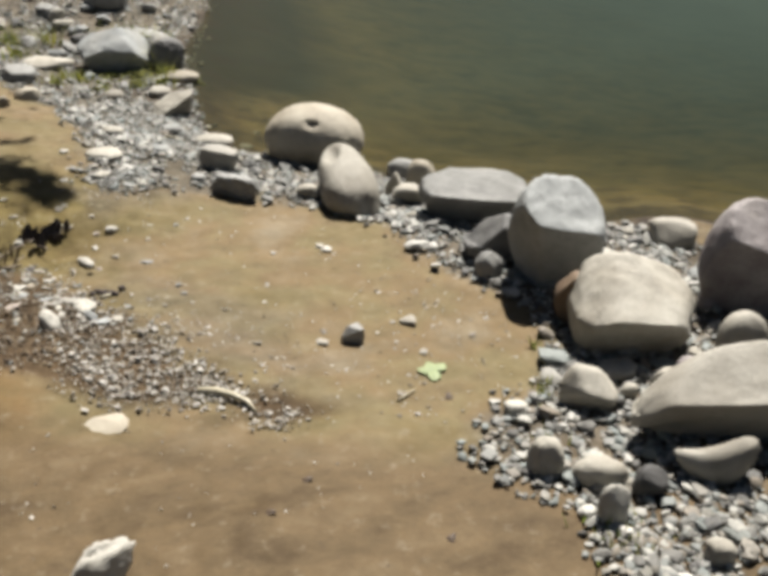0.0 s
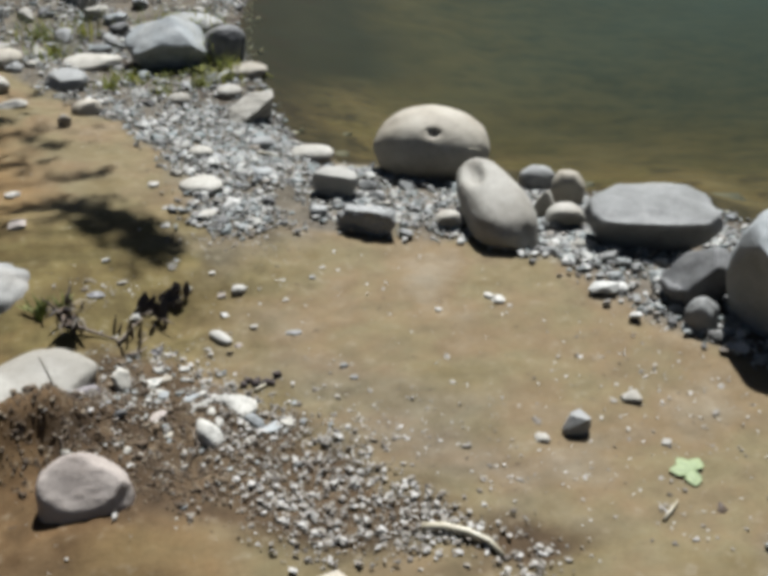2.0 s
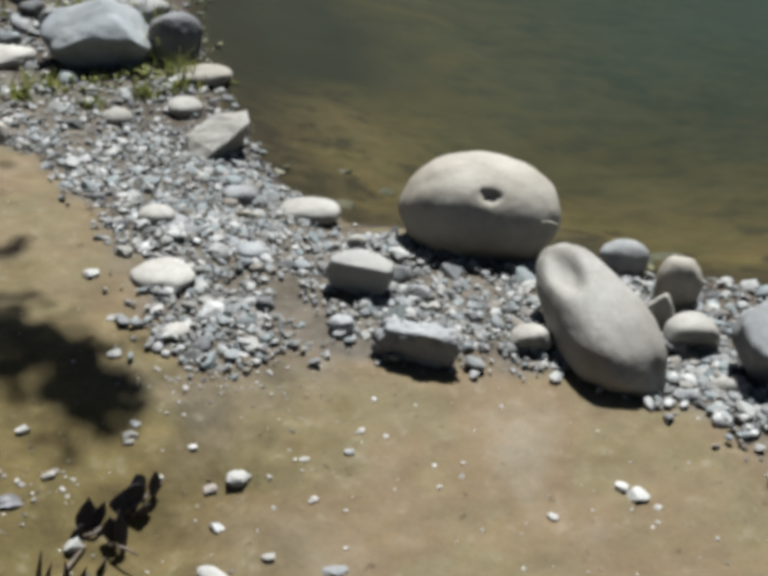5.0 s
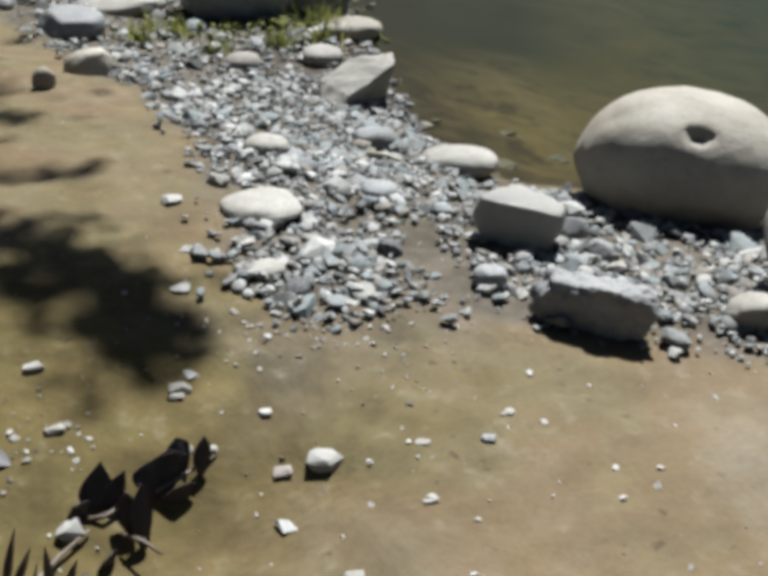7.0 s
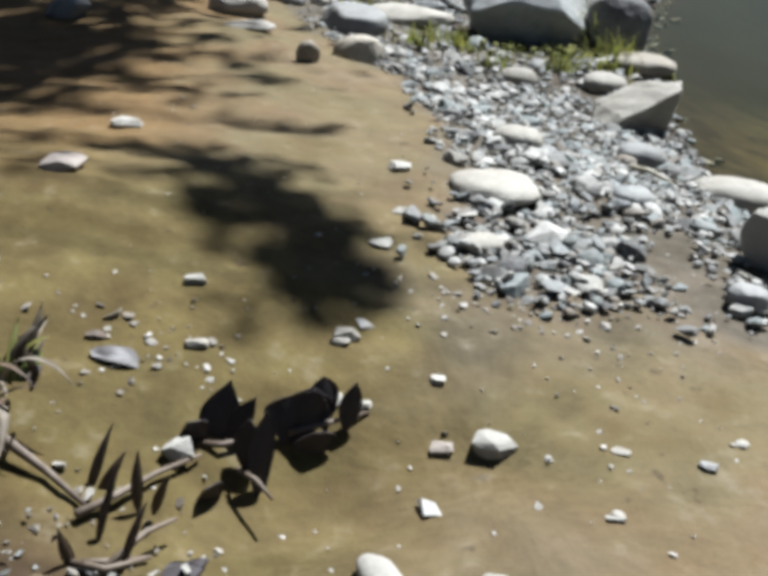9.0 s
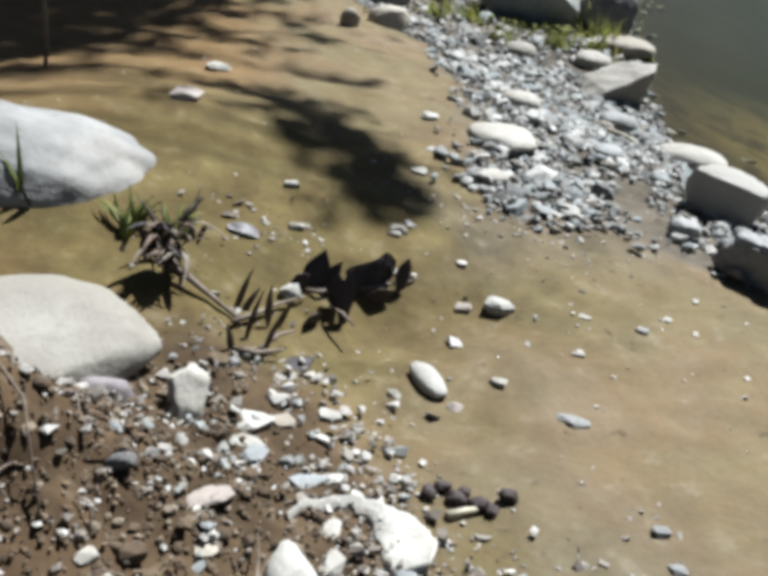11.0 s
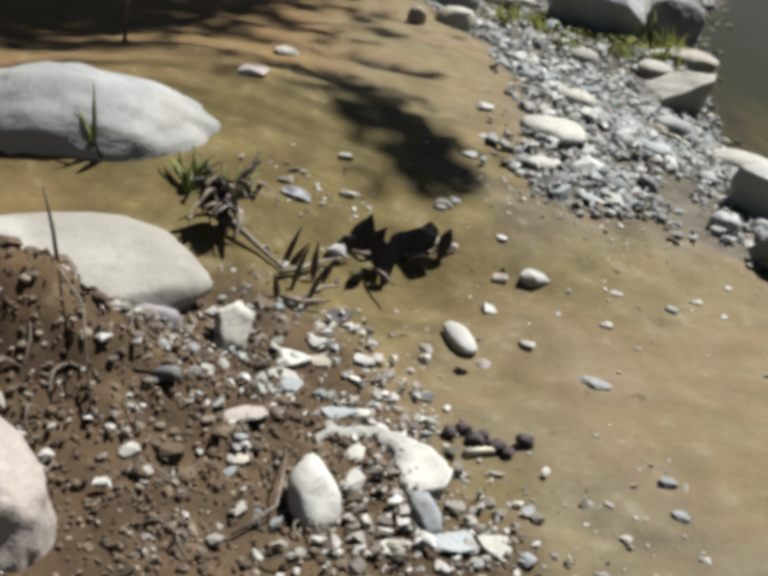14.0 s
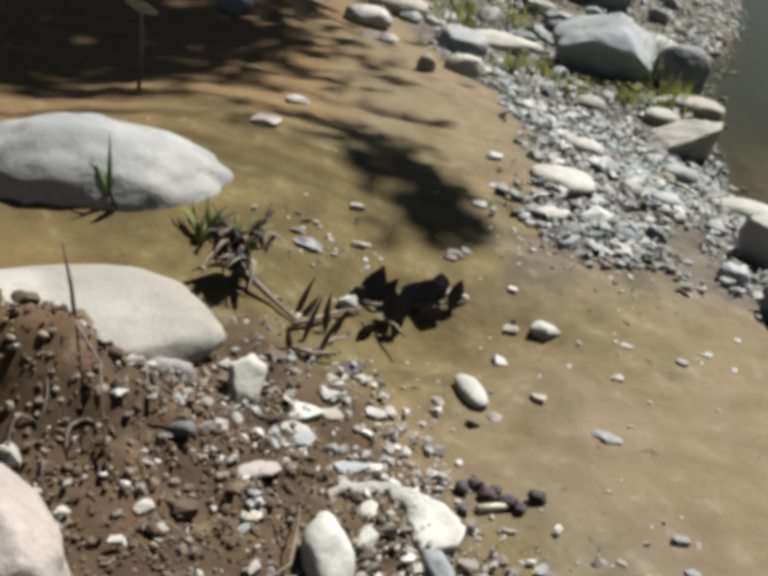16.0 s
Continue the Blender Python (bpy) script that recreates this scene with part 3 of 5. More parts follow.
stone("boulder", "long flat-topped grey boulder with a dark shaded front", 0.807, -0.122, 0.267, 0.147, 0.143, -30, STONE_GREY, 17, sink=0.18, z=-0.045, category="boulder", group=LINE, cuts=0, lumps=0.13, square=2.2, flats=((0, -1, -0.5, 0.42), (0.0, -0.25, 0.97, 0.45)), under=0.3, level=5, rough=0.05, relax=1)
stone("boulder", "big rounded grey boulder with a pale top", 0.778, -0.495, 0.182, 0.164, 0.273, -24, STONE_BLUE, 18, sink=0.18, z=-0.018, category="boulder", group=LINE, level=5, lumps=0.07, cuts=0, square=2.4, flats=((0, -1, -0.55, 0.4), (-0.8, -0.5, -0.4, 0.55), (0.1, -0.38, 0.92, 0.62)), under=0.15, rough=0.04, relax=2)
stone("boulder", "dark sloping rock beside a big grey boulder", 0.724, -0.354, 0.128, 0.090, 0.126, -24, STONE_DARK, 19, sink=0.18, z=-0.016, category="boulder", group=LINE, cuts=7, wedge=0.3, under=0.2, level=4, relax=1, rough=0.06, flats=((0, -1, -0.1, 0.5), (-0.6, -0.2, 0.8, 0.45)))
stone("boulder", "small dark grey cobble in the boulders' shade", 0.671, -0.430, 0.061, 0.048, 0.072, -24, STONE_GREY, 20, sink=0.18, z=-0.018, category="stone", group=LINE, cuts=4)
stone("boulder", "upright rust brown stone between boulders", 0.729, -0.640, 0.065, 0.052, 0.131, -24, STONE_RUST, 21, sink=0.18, z=-0.019, category="stone", group=LINE, lumps=0.07, cuts=4, level=4, under=0.3, flats=((-0.2, -1, -0.3, 0.4),))
stone("boulder", "bright white angular stone behind a pale boulder", 0.909, -0.482, 0.094, 0.075, 0.090, -24, STONE_WHITE, 22, sink=0.18, z=-0.038, category="stone", group=LINE, cuts=4)
stone("boulder", "large pale angular boulder with a chiselled face", 0.791, -0.754, 0.233, 0.186, 0.200, -24, STONE_PALE, 133, sink=0.18, z=-0.024, category="boulder", group=LINE, level=5, cuts=4, lumps=0.07, square=3.0, flats=((0.15, -0.42, 0.9, 0.45), (-0.6, -0.25, 0.75, 0.55), (0.6, -0.2, 0.8, 0.62), (0.1, -1, -0.6, 0.5)), relax=1, rough=0.05, under=0.35)
stone("boulder", "pale blocky stone close to the water", 1.226, -0.326, 0.111, 0.089, 0.071, -24, STONE_PALE, 24, sink=0.18, z=-0.074, category="stone", group=LINE, cuts=5)
stone("boulder", "big purple grey boulder with a pale streak", 1.099, -0.691, 0.189, 0.142, 0.285, -24, STONE_PURPLE, 25, sink=0.18, z=-0.039, category="boulder", group=LINE, level=5, lumps=0.06, square=2.3, under=0.2, flats=((-0.2, -1, -0.45, 0.42), (0.2, -0.4, 0.9, 0.66)), rough=0.04, relax=2)
stone("boulder", "pale egg-shaped cobble among larger boulders", 0.931, -0.881, 0.089, 0.071, 0.120, -24, STONE_PALE, 26, sink=0.18, z=-0.012, category="stone", group=LINE, lumps=0.06)
stone("boulder", "pale grey speckled stone with a pointed end", 0.602, -0.894, 0.097, 0.068, 0.086, -44, STONE_PALE, 27, sink=0.18, z=-0.019, category="stone", group=LINE, cuts=4, taper=0.2, flats=((0, -1, -0.5, 0.36),))
stone("boulder", "small pale flat-faced cobble among the boulders", 0.758, -0.900, 0.061, 0.049, 0.042, -24, STONE_PALE, 28, sink=0.18, z=-0.016, category="stone", group=LINE, cuts=4)
stone("boulder", "large smooth grey boulder with a broad shaded side", 0.741, -1.040, 0.285, 0.143, 0.172, -12, STONE_PALE, 29, sink=0.18, z=-0.013, category="boulder", group=LINE, level=5, lumps=0.06, square=2.3, taper=-0.12, flats=((-0.4, -1, -0.5, 0.36), (0.25, -0.36, 0.9, 0.6)), under=0.3, rough=0.03, relax=2, wedge=0.35)
stone("boulder", "curved pale stone like a bent bean on gravel", 0.669, -1.131, 0.126, 0.050, 0.085, -24, STONE_PALE, 30, sink=0.18, z=-0.021, category="stone", group=LINE, lumps=0.05, square=2.0, bend=1.0, taper=-0.3, tilt=-8, under=0.2, rough=0.04)
stone("boulder", "pale lumpy stone lying in gravel", 0.502, -1.075, 0.085, 0.051, 0.050, -24, STONE_PALE, 31, sink=0.18, z=-0.019, category="stone", group=LINE, cuts=3)
stone("boulder", "white stone with a dark patch at its foot", 0.466, -1.157, 0.046, 0.032, 0.080, -24, STONE_WHITE, 32, sink=0.18, z=-0.020, category="stone", group=LINE, cuts=3)
stone("boulder", "small pale wedge-shaped stone in gravel", 0.440, -1.020, 0.057, 0.046, 0.072, -24, STONE_PALE, 33, sink=0.18, z=-0.021, category="stone", group=LINE, cuts=4)
stone("boulder", "small bright white pebble on the mud's edge", 0.483, -0.863, 0.040, 0.032, 0.022, -24, STONE_WHITE, 34, sink=0.18, z=-0.022, category="stone", group=LINE)
stone("boulder", "pale cobble half buried in shore gravel", 0.557, -1.279, 0.044, 0.035, 0.043, -24, STONE_PALE, 35, sink=0.18, z=-0.019, category="stone", group=LINE, cuts=3)
stone("boulder", "small grey cobble wedged among the boulders", 0.710, -0.830, 0.074, 0.059, 0.031, -24, STONE_GREY, 36, sink=0.18, z=-0.021, category="stone", group=LINE, cuts=3)
stone("boulder", "small brown grey cobble between pale boulders", 0.823, -0.894, 0.068, 0.054, 0.048, -24, STONE_PURPLE, 37, sink=0.18, z=-0.017, category="stone", group=LINE, cuts=2)
stone("boulder", "small pinkish grey cobble behind the chiselled boulder", 1.031, -0.675, 0.039, 0.031, 0.051, -24, STONE_PURPLE, 38, sink=0.18, z=-0.033, category="stone", group=LINE, cuts=2)
stone("boulder", "small pale chipped stone in the shade", 0.679, -0.903, 0.030, 0.024, 0.036, -24, STONE_PALE, 39, sink=0.18, z=-0.019, category="stone", group=LINE, cuts=5)
stone("boulder", "dark grey cobble beside the bent stone", 0.556, -1.126, 0.054, 0.043, 0.056, -24, STONE_DARK, 40, sink=0.18, z=-0.018, category="stone", group=LINE, cuts=3)

# ---- stones on the gravel bar ----
BAR = "stones on the gravel bar"
def wedge_rock(x, y, turn):
    """A block with a tilted top slab that overhangs a steep face."""
    bm = bmesh.new()
    for p in ((-0.06, -0.05, -0.01), (0.055, -0.03, 0.07), (0.062, 0.03, 0.072), (0.0, 0.05, 0.06), (-0.062, 0.03, 0.028), (0.03, 0.012, -0.015), (0.055, 0.045, -0.015), (-0.055, 0.04, -0.015), (-0.03, -0.03, -0.015), (-0.02, -0.052, 0.028)):
        bm.verts.new(p)
    bmesh.ops.convex_hull(bm, input=bm.verts)
    bmesh.ops.subdivide_edges(bm, edges=bm.edges, cuts=4, use_grid_fill=True)
    bmesh.ops.smooth_vert(bm, verts=bm.verts, factor=0.35, use_axis_x=True, use_axis_y=True, use_axis_z=True)
    for q in bm.verts:
        q.co += Vector([noise.noise(q.co * 45 + Vector((k, 0, 0))) for k in (0, 7, 13)]) * 0.0035
    me = bpy.data.meshes.new("rock")
    bm.to_mesh(me)
    bm.free()
    me.materials.append(STONE_PALE)
    ob = new("rock", me)
    ob.matrix_world = pose(x, y, height_at(x, y), 0, 0, turn)
    return tagged(ob, "pale wedge-shaped rock with a steep dark face", "stone", BAR)


wedge_rock(0.360, 0.927, -12)
stone("rock", "flat pale rounded stone set level in gravel", 0.067, 0.438, 0.085, 0.085, 0.031, 10, STONE_PALE, 42, sink=0.40, z=0.004, category="stone", group=BAR, square=2.8, cuts=2)
stone("rock", "smooth pale oval cobble beside the water", 0.396, 0.619, 0.108, 0.075, 0.043, -27, STONE_PALE, 43, sink=0.20, z=-0.071, category="stone", group=BAR, lumps=0.06, under=0.3)
stone("rock", "pale tilted slab with a dark lower edge", 0.330, 0.326, 0.099, 0.059, 0.081, -39, STONE_WHITE, 44, sink=0.20, z=-0.021, category="stone", group=BAR, cuts=3, square=3.2, flats=((0, -1, -0.1, 0.45), (0.1, -0.15, 1, 0.5)), under=0.3, level=4, relax=1, rough=0.05)
stone("rock", "dark mottled slab with a pale top at the gravel's edge", 0.319, 0.148, 0.127, 0.064, 0.078, -41, STONE_GREY, 45, sink=0.30, z=-0.016, category="stone", group=BAR, cuts=2, square=2.0, flats=((0, -1, -0.1, 0.45), (0, 0.1, 1, 0.6)), under=0.15, level=5, lumps=0.26, rough=0.22, relax=3)
stone("rock", "low rounded grey stone in the gravel", 0.296, 0.690, 0.062, 0.048, 0.032, -18, STONE_GREY, 46, sink=0.20, z=-0.048, category="stone", group=BAR)
stone("rock", "broad low grey stone level with the gravel", 0.139, 0.595, 0.055, 0.055, 0.012, 2, STONE_GREY, 47, sink=0.20, z=-0.008, category="stone", group=BAR)
stone("rock", "flat slate-blue pebble among grey gravel", 0.217, 0.465, 0.043, 0.043, 0.022, 4, STONE_BLUE, 48, sink=0.20, z=-0.011, category="stone", group=BAR)
stone("rock", "small flat pale stone at the gravel's edge", 0.034, 0.300, 0.038, 0.032, 0.015, 9, STONE_PALE, 49, sink=0.20, z=0.007, category="stone", group=BAR)
stone("rock", "small rounded pale cobble near the slab", 0.407, 0.473, 0.034, 0.027, 0.028, -37, STONE_PALE, 50, sink=0.20, z=-0.050, category="stone", group=BAR, under=0.3)
stone("rock", "small dark angular stone in the boulder's shade", 0.407, 0.335, 0.039, 0.032, 0.034, -41, STONE_GREY, 51, sink=0.20, z=-0.034, category="stone", group=BAR, cuts=5)
stone("rock", "small grey stone tucked under the boulder", 0.404, 0.271, 0.037, 0.031, 0.029, -39, STONE_GREY, 52, sink=0.20, z=-0.029, category="stone", group=BAR, cuts=4)
stone("rock", "narrow grey stone on the mud's edge", 0.248, 0.234, 0.036, 0.028, 0.029, -21, STONE_GREY, 53, sink=0.20, z=-0.011, category="stone", group=BAR, cuts=3)
stone("rock", "small pale cobble beside the tilted slab", 0.397, 0.400, 0.028, 0.023, 0.023, -40, STONE_PALE, 54, sink=0.20, z=-0.039, category="stone", group=BAR)
stone("rock", "pale stone on the far gravel", 0.224, 1.126, 0.060, 0.054, 0.034, 0, STONE_PALE, 56, sink=0.20, z=-0.073, category="stone", group=BAR, cuts=3)
stone("rock", "smooth pale stone near mossy rocks", 0.366, 1.125, 0.069, 0.072, 0.033, -4, STONE_PALE, 57, sink=0.20, z=-0.074, category="stone", group=BAR)
stone("rock", "small pale chip on the far gravel", 0.197, 1.226, 0.034, 0.029, 0.023, 2, STONE_WHITE, 58, sink=0.20, z=-0.074, category="stone", group=BAR, cuts=3)
stone("rock", "pale cobble with a dark shaded front", 0.480, 0.105, 0.064, 0.045, 0.043, -27, STONE_PALE, 59, sink=0.20, z=-0.028, category="stone", group=BAR, cuts=3, flats=((0, -1, -0.2, 0.4),), under=0.4)
stone("rock", "low pale stone half sunk in gravel", 0.124, 0.616, 0.059, 0.047, 0.030, -27, STONE_PALE, 55, sink=0.20, z=-0.007, category="stone", group=BAR)
stone("rock", "big bluish grey boulder with grass at its foot", 0.308, 1.465, 0.262, 0.185, 0.169, -5, STONE_BLUE, 70, sink=0.20, z=-0.074, category="boulder", group=BAR, level=5, cuts=5, lumps=0.12, flats=((0, -0.6, 0.75, 0.6), (0.75, -0.2, 0.6, 0.45), (-0.6, -0.2, 0.75, 0.6)), relax=1, square=2.6, under=0.1)
stone("rock", "low pale rock grown over with yellow green moss", 0.465, 1.273, 0.132, 0.089, 0.040, -9, STONE_TAN, 71, sink=0.20, z=-0.080, category="stone", group=BAR, lumps=0.15)
stone("rock", "dark wet boulder at the water's edge", 0.461, 1.418, 0.124, 0.087, 0.127, -5, STONE_DARK, 72, sink=0.20, z=-0.074, category="boulder", group=BAR, level=5)
stone("rock", "flat dark boulder with a pale top behind grass", 0.432, 1.697, 0.223, 0.166, 0.078, -7, STONE_GREY, 73, sink=0.20, z=-0.074, category="boulder", group=BAR, cuts=5)
stone("rock", "rounded grey boulder behind a bluish one", 0.269, 1.538, 0.095, 0.079, 0.073, -1, STONE_GREY, 74, sink=0.20, z=-0.074, category="boulder", group=BAR)
stone("rock", "pale grey boulder on the far bank", 0.415, 2.216, 0.184, 0.160, 0.120, -9, STONE_GREY, 75, sink=0.20, z=-0.044, category="boulder", group=BAR)
stone("rock", "small rounded tan stone on the far mud's edge", -0.115, 0.924, 0.034, 0.025, 0.037, 6, STONE_TAN, 76, sink=0.20, z=0.000, category="stone", group=BAR, cuts=2)
stone("rock", "brown grey stone at the far mud's edge", -0.040, 1.034, 0.076, 0.055, 0.046, 4, STONE_TAN, 77, sink=0.20, z=-0.022, category="stone", group=BAR, cuts=2)
stone("rock", "low grey boulder on the far gravel", -0.033, 1.309, 0.116, 0.084, 0.062, 4, STONE_GREY, 78, sink=0.20, z=-0.047, category="stone", group=BAR, cuts=2)
stone("rock", "long flat pale slab on the far gravel", 0.087, 1.526, 0.173, 0.127, 0.040, 2, STONE_PALE, 79, sink=0.20, z=-0.069, category="stone", group=BAR, cuts=2)
stone("rock", "pale low rock with moss, far along the bank", -0.231, 1.304, 0.102, 0.072, 0.047, 9, STONE_PALE, 80, sink=0.20, z=-0.021, category="stone", group=BAR, cuts=2)
stone("rock", "small flat pale stone far along the mud", -0.205, 1.130, 0.081, 0.057, 0.015, 9, STONE_PALE, 81, sink=0.20, z=-0.008, category="stone", group=BAR, cuts=2)
stone("rock", "broad pale rock far along the bank", -0.169, 1.569, 0.147, 0.105, 0.061, 8, STONE_TAN, 82, sink=0.20, z=-0.046, category="stone", group=BAR, cuts=2)
stone("rock", "pale grey stone in the tree's shade", -0.479, 1.134, 0.069, 0.047, 0.042, 16, STONE_GREY, 83, sink=0.20, z=-0.004, category="stone", group=BAR, cuts=2)

# ---- rocks on the landward side ----
SIDE = "rocks on the mud bank"
stone("rock", "long humped blue grey rock with a cracked end", -0.482, 0.124, 0.320, 0.180, 0.160, 14, STONE_GREY, 61, sink=0.50, z=0.018, category="boulder", group=SIDE, level=5, lumps=0.14, square=2.0, taper=-0.05, rough=0.06, under=-0.3, relax=3)
stone("rock", "long smooth cream rock with a rounded end", -0.425, -0.184, 0.285, 0.130, 0.105, 30, STONE_PALE, 62, sink=0.35, z=0.004, category="boulder", group=SIDE, level=5, lumps=0.08, square=2.9, rough=0.025, under=0.3, flats=((0.1, -0.45, 0.9, 0.8),), relax=3)
stone("rock", "rounded pinkish block of stone on mud", -0.378, -0.468, 0.122, 0.085, 0.112, -8, STONE_PINK, 63, sink=0.36, z=0.045, category="boulder", group=SIDE, level=5, lumps=0.09, cuts=0, square=2.3, rough=0.04, under=-0.15, flats=((0.0, -0.5, 0.86, 0.55), (0.6, 0.1, 0.8, 0.75)), relax=3)
stone("rock", "big pale rounded rock in damp mud", -0.562, -0.696, 0.176, 0.141, 0.104, 11, STONE_PALE, 64, sink=0.30, z=0.002, category="boulder", group=SIDE, level=5, lumps=0.06, flats=((0, -0.7, 0.7, 0.7),))
stone("rock", "pale elongated stone standing out of wet mud", -0.229, -1.051, 0.121, 0.044, 0.100, 37, STONE_WHITE, 65, sink=0.15, z=-0.008, category="stone", group=SIDE, cuts=5, level=4, rough=0.16, relax=1, lumps=0.3)
stone("rock", "low pale stone at the wet mud's rim", -0.145, -1.106, 0.067, 0.043, 0.015, -6, STONE_WHITE, 66, sink=0.15, z=-0.004, category="stone", group=SIDE, cuts=5, level=4, relax=1, rough=0.16)

stone("rock", "small brown grey stone beside the cream rock", -0.324, -0.206, 0.047, 0.034, 0.040, 32, STONE_PURPLE, 67, sink=0.2, z=0.008, category="stone", group=SIDE, cuts=5, relax=1, rough=0.08)

# ---- single stones on the open mud ----
LOOSE = "loose stones on the mud"
chip("pebble", "bright white angular pebble on wet mud", 0.002, 0.025, 0.030, 0.021, 0.013, -17, STONE_WHITE, 101, sink=0.22, z=-0.009, category="stone", group=LOOSE)
chip("pebble", "pinkish white pebble with a dark side", -0.030, 0.032, 0.016, 0.011, 0.007, -16, STONE_PINK, 102, sink=0.22, z=-0.015, category="stone", group=LOOSE)
stone("pebble", "smooth white oval pebble lying on mud", -0.074, -0.090, 0.052, 0.022, 0.014, 112, STONE_WHITE, 103, sink=0.22, z=-0.021, category="stone", group=LOOSE, level=3)
chip("pebble", "pale grey angular stone alone on mud", 0.317, -0.559, 0.045, 0.036, 0.042, -17, STONE_GREY, 104, sink=0.22, z=-0.020, category="stone", group=LOOSE)
chip("pebble", "white angular pebble in near gravel", -0.215, -0.183, 0.029, 0.024, 0.006, 21, STONE_WHITE, 187, sink=0.22, z=-0.006, category="stone", group=LOOSE)
chip("pebble", "small bright white pebble in near gravel", -0.157, -0.156, 0.019, 0.016, 0.008, 11, STONE_WHITE, 188, sink=0.22, z=-0.016, category="stone", group=LOOSE)
chip("pebble", "small cream pebble in near gravel", -0.197, -0.147, 0.019, 0.016, 0.008, 17, STONE_WHITE, 189, sink=0.22, z=-0.010, category="stone", group=LOOSE)
stone("pebble", "smooth cream egg-shaped stone in near gravel", -0.186, -0.366, 0.034, 0.058, 0.036, 12, STONE_WHITE, 190, sink=0.22, z=0.006, category="stone", group=LOOSE, cuts=4, square=2.3, relax=2, level=3, tilt=6, lumps=0.2)
stone("pebble", "upright pale grey flake beside the cream rock", -0.264, -0.187, 0.031, 0.014, 0.048, 20, STONE_PALE, 194, sink=0.22, z=0.003, tilt=10, roll=-40, category="stone", group=LOOSE, level=4, cuts=10, lumps=0.3, relax=1, rough=0.1)
chip("pebble", "long flat pinkish stone in near gravel", -0.246, -0.296, 0.047, 0.022, 0.007, 24, STONE_PINK, 192, sink=0.22, z=0.015, category="stone", group=LOOSE)
chip("pebble", "small pale chip in near gravel", -0.161, -0.338, 0.014, 0.026, 0.010, -25, STONE_WHITE, 194, sink=0.22, z=0.002, category="stone", group=LOOSE)
chip("pebble", "small pale stone on crumbly soil", -0.302, -0.367, 0.015, 0.011, 0.006, 26, STONE_PALE, 198, sink=0.22, z=0.028, category="stone", group=LOOSE)
chip("pebble", "small yellowish pebble in near gravel", -0.236, -0.338, 0.018, 0.014, 0.004, 24, STONE_TAN, 199, sink=0.22, z=0.012, category="stone", group=LOOSE)
chip("pebble", "small pale pebble on the mud", -0.173, -0.100, 0.011, 0.009, 0.005, 13, STONE_PALE, 200, sink=0.22, z=-0.018, category="stone", group=LOOSE)
chip("pebble", "small pale pebble on open mud", -0.015, -0.089, 0.015, 0.010, 0.006, -15, STONE_PALE, 201, sink=0.2, z=-0.016, category="stone", group=LOOSE)
chip("pebble", "small pinkish pebble on open mud", -0.055, -0.122, 0.014, 0.011, 0.006, -9, STONE_PINK, 202, sink=0.22, z=-0.022, category="stone", group=LOOSE)
chip("pebble", "small grey stone on open mud", 0.071, -0.274, 0.014, 0.011, 0.006, -21, STONE_GREY, 203, sink=0.22, z=-0.007, category="stone", group=LOOSE)
chip("pebble", "small grey chip on open mud", 0.071, -0.311, 0.015, 0.011, 0.006, -23, STONE_GREY, 204, sink=0.22, z=-0.006, category="stone", group=LOOSE)
chip("pebble", "small grey stone with a pale chip", 0.038, -0.140, 0.029, 0.016, 0.005, -17, STONE_GREY, 205, sink=0.22, z=-0.013, category="stone", group=LOOSE)
chip("pebble", "white rounded stone in dappled shade", -0.300, 0.528, 0.034, 0.028, 0.014, 10, STONE_WHITE, 206, sink=0.22, z=0.026, category="stone", group=LOOSE)
chip("pebble", "white rounded pebble on olive mud", -0.198, 0.170, 0.017, 0.011, 0.007, 5, STONE_WHITE, 207, sink=0.22, z=0.031, category="stone", group=LOOSE)
chip("pebble", "white rounded pebble beside folded dark wings", -0.194, 0.005, 0.020, 0.014, 0.014, 10, STONE_WHITE, 208, sink=0.22, z=-0.003, category="stone", group=LOOSE)
chip("pebble", "cream pebble on the far mud", -0.023, 0.483, 0.022, 0.021, 0.009, -1, STONE_WHITE, 209, sink=0.22, z=0.010, category="stone", group=LOOSE)
chip("pebble", "flat white chip at the shadow's tip", -0.055, 0.284, 0.020, 0.014, 0.008, -1, STONE_WHITE, 210, sink=0.22, z=0.013, category="stone", group=LOOSE)
chip("pebble", "pale flat pebble at the gravel's edge", 0.027, 0.307, 0.036, 0.024, 0.015, 11, STONE_PALE, 211, sink=0.22, z=0.007, category="stone", group=LOOSE)
chip("pebble", "small pale stone among wet grit", -0.190, 0.097, 0.017, 0.010, 0.007, 8, STONE_PALE, 212, sink=0.22, z=0.019, category="stone", group=LOOSE)
chip("pebble", "small pale stone on olive mud", -0.089, 0.128, 0.020, 0.012, 0.008, -3, STONE_PALE, 213, sink=0.22, z=0.012, category="stone", group=LOOSE)
chip("pebble", "flat pale pebble in near gravel", -0.194, -0.109, 0.020, 0.012, 0.003, 17, STONE_PALE, 214, sink=0.22, z=-0.014, category="stone", group=LOOSE)
chip("pebble", "long flat pale stone in dappled shade", -0.322, 0.332, 0.041, 0.035, 0.012, 10, STONE_PINK, 215, sink=0.22, z=0.054, category="stone", group=LOOSE)
chip("pebble", "small pale stone on open mud", 0.441, -0.533, 0.033, 0.030, 0.014, -28, STONE_PALE, 216, sink=0.22, z=-0.021, category="stone", group=LOOSE)
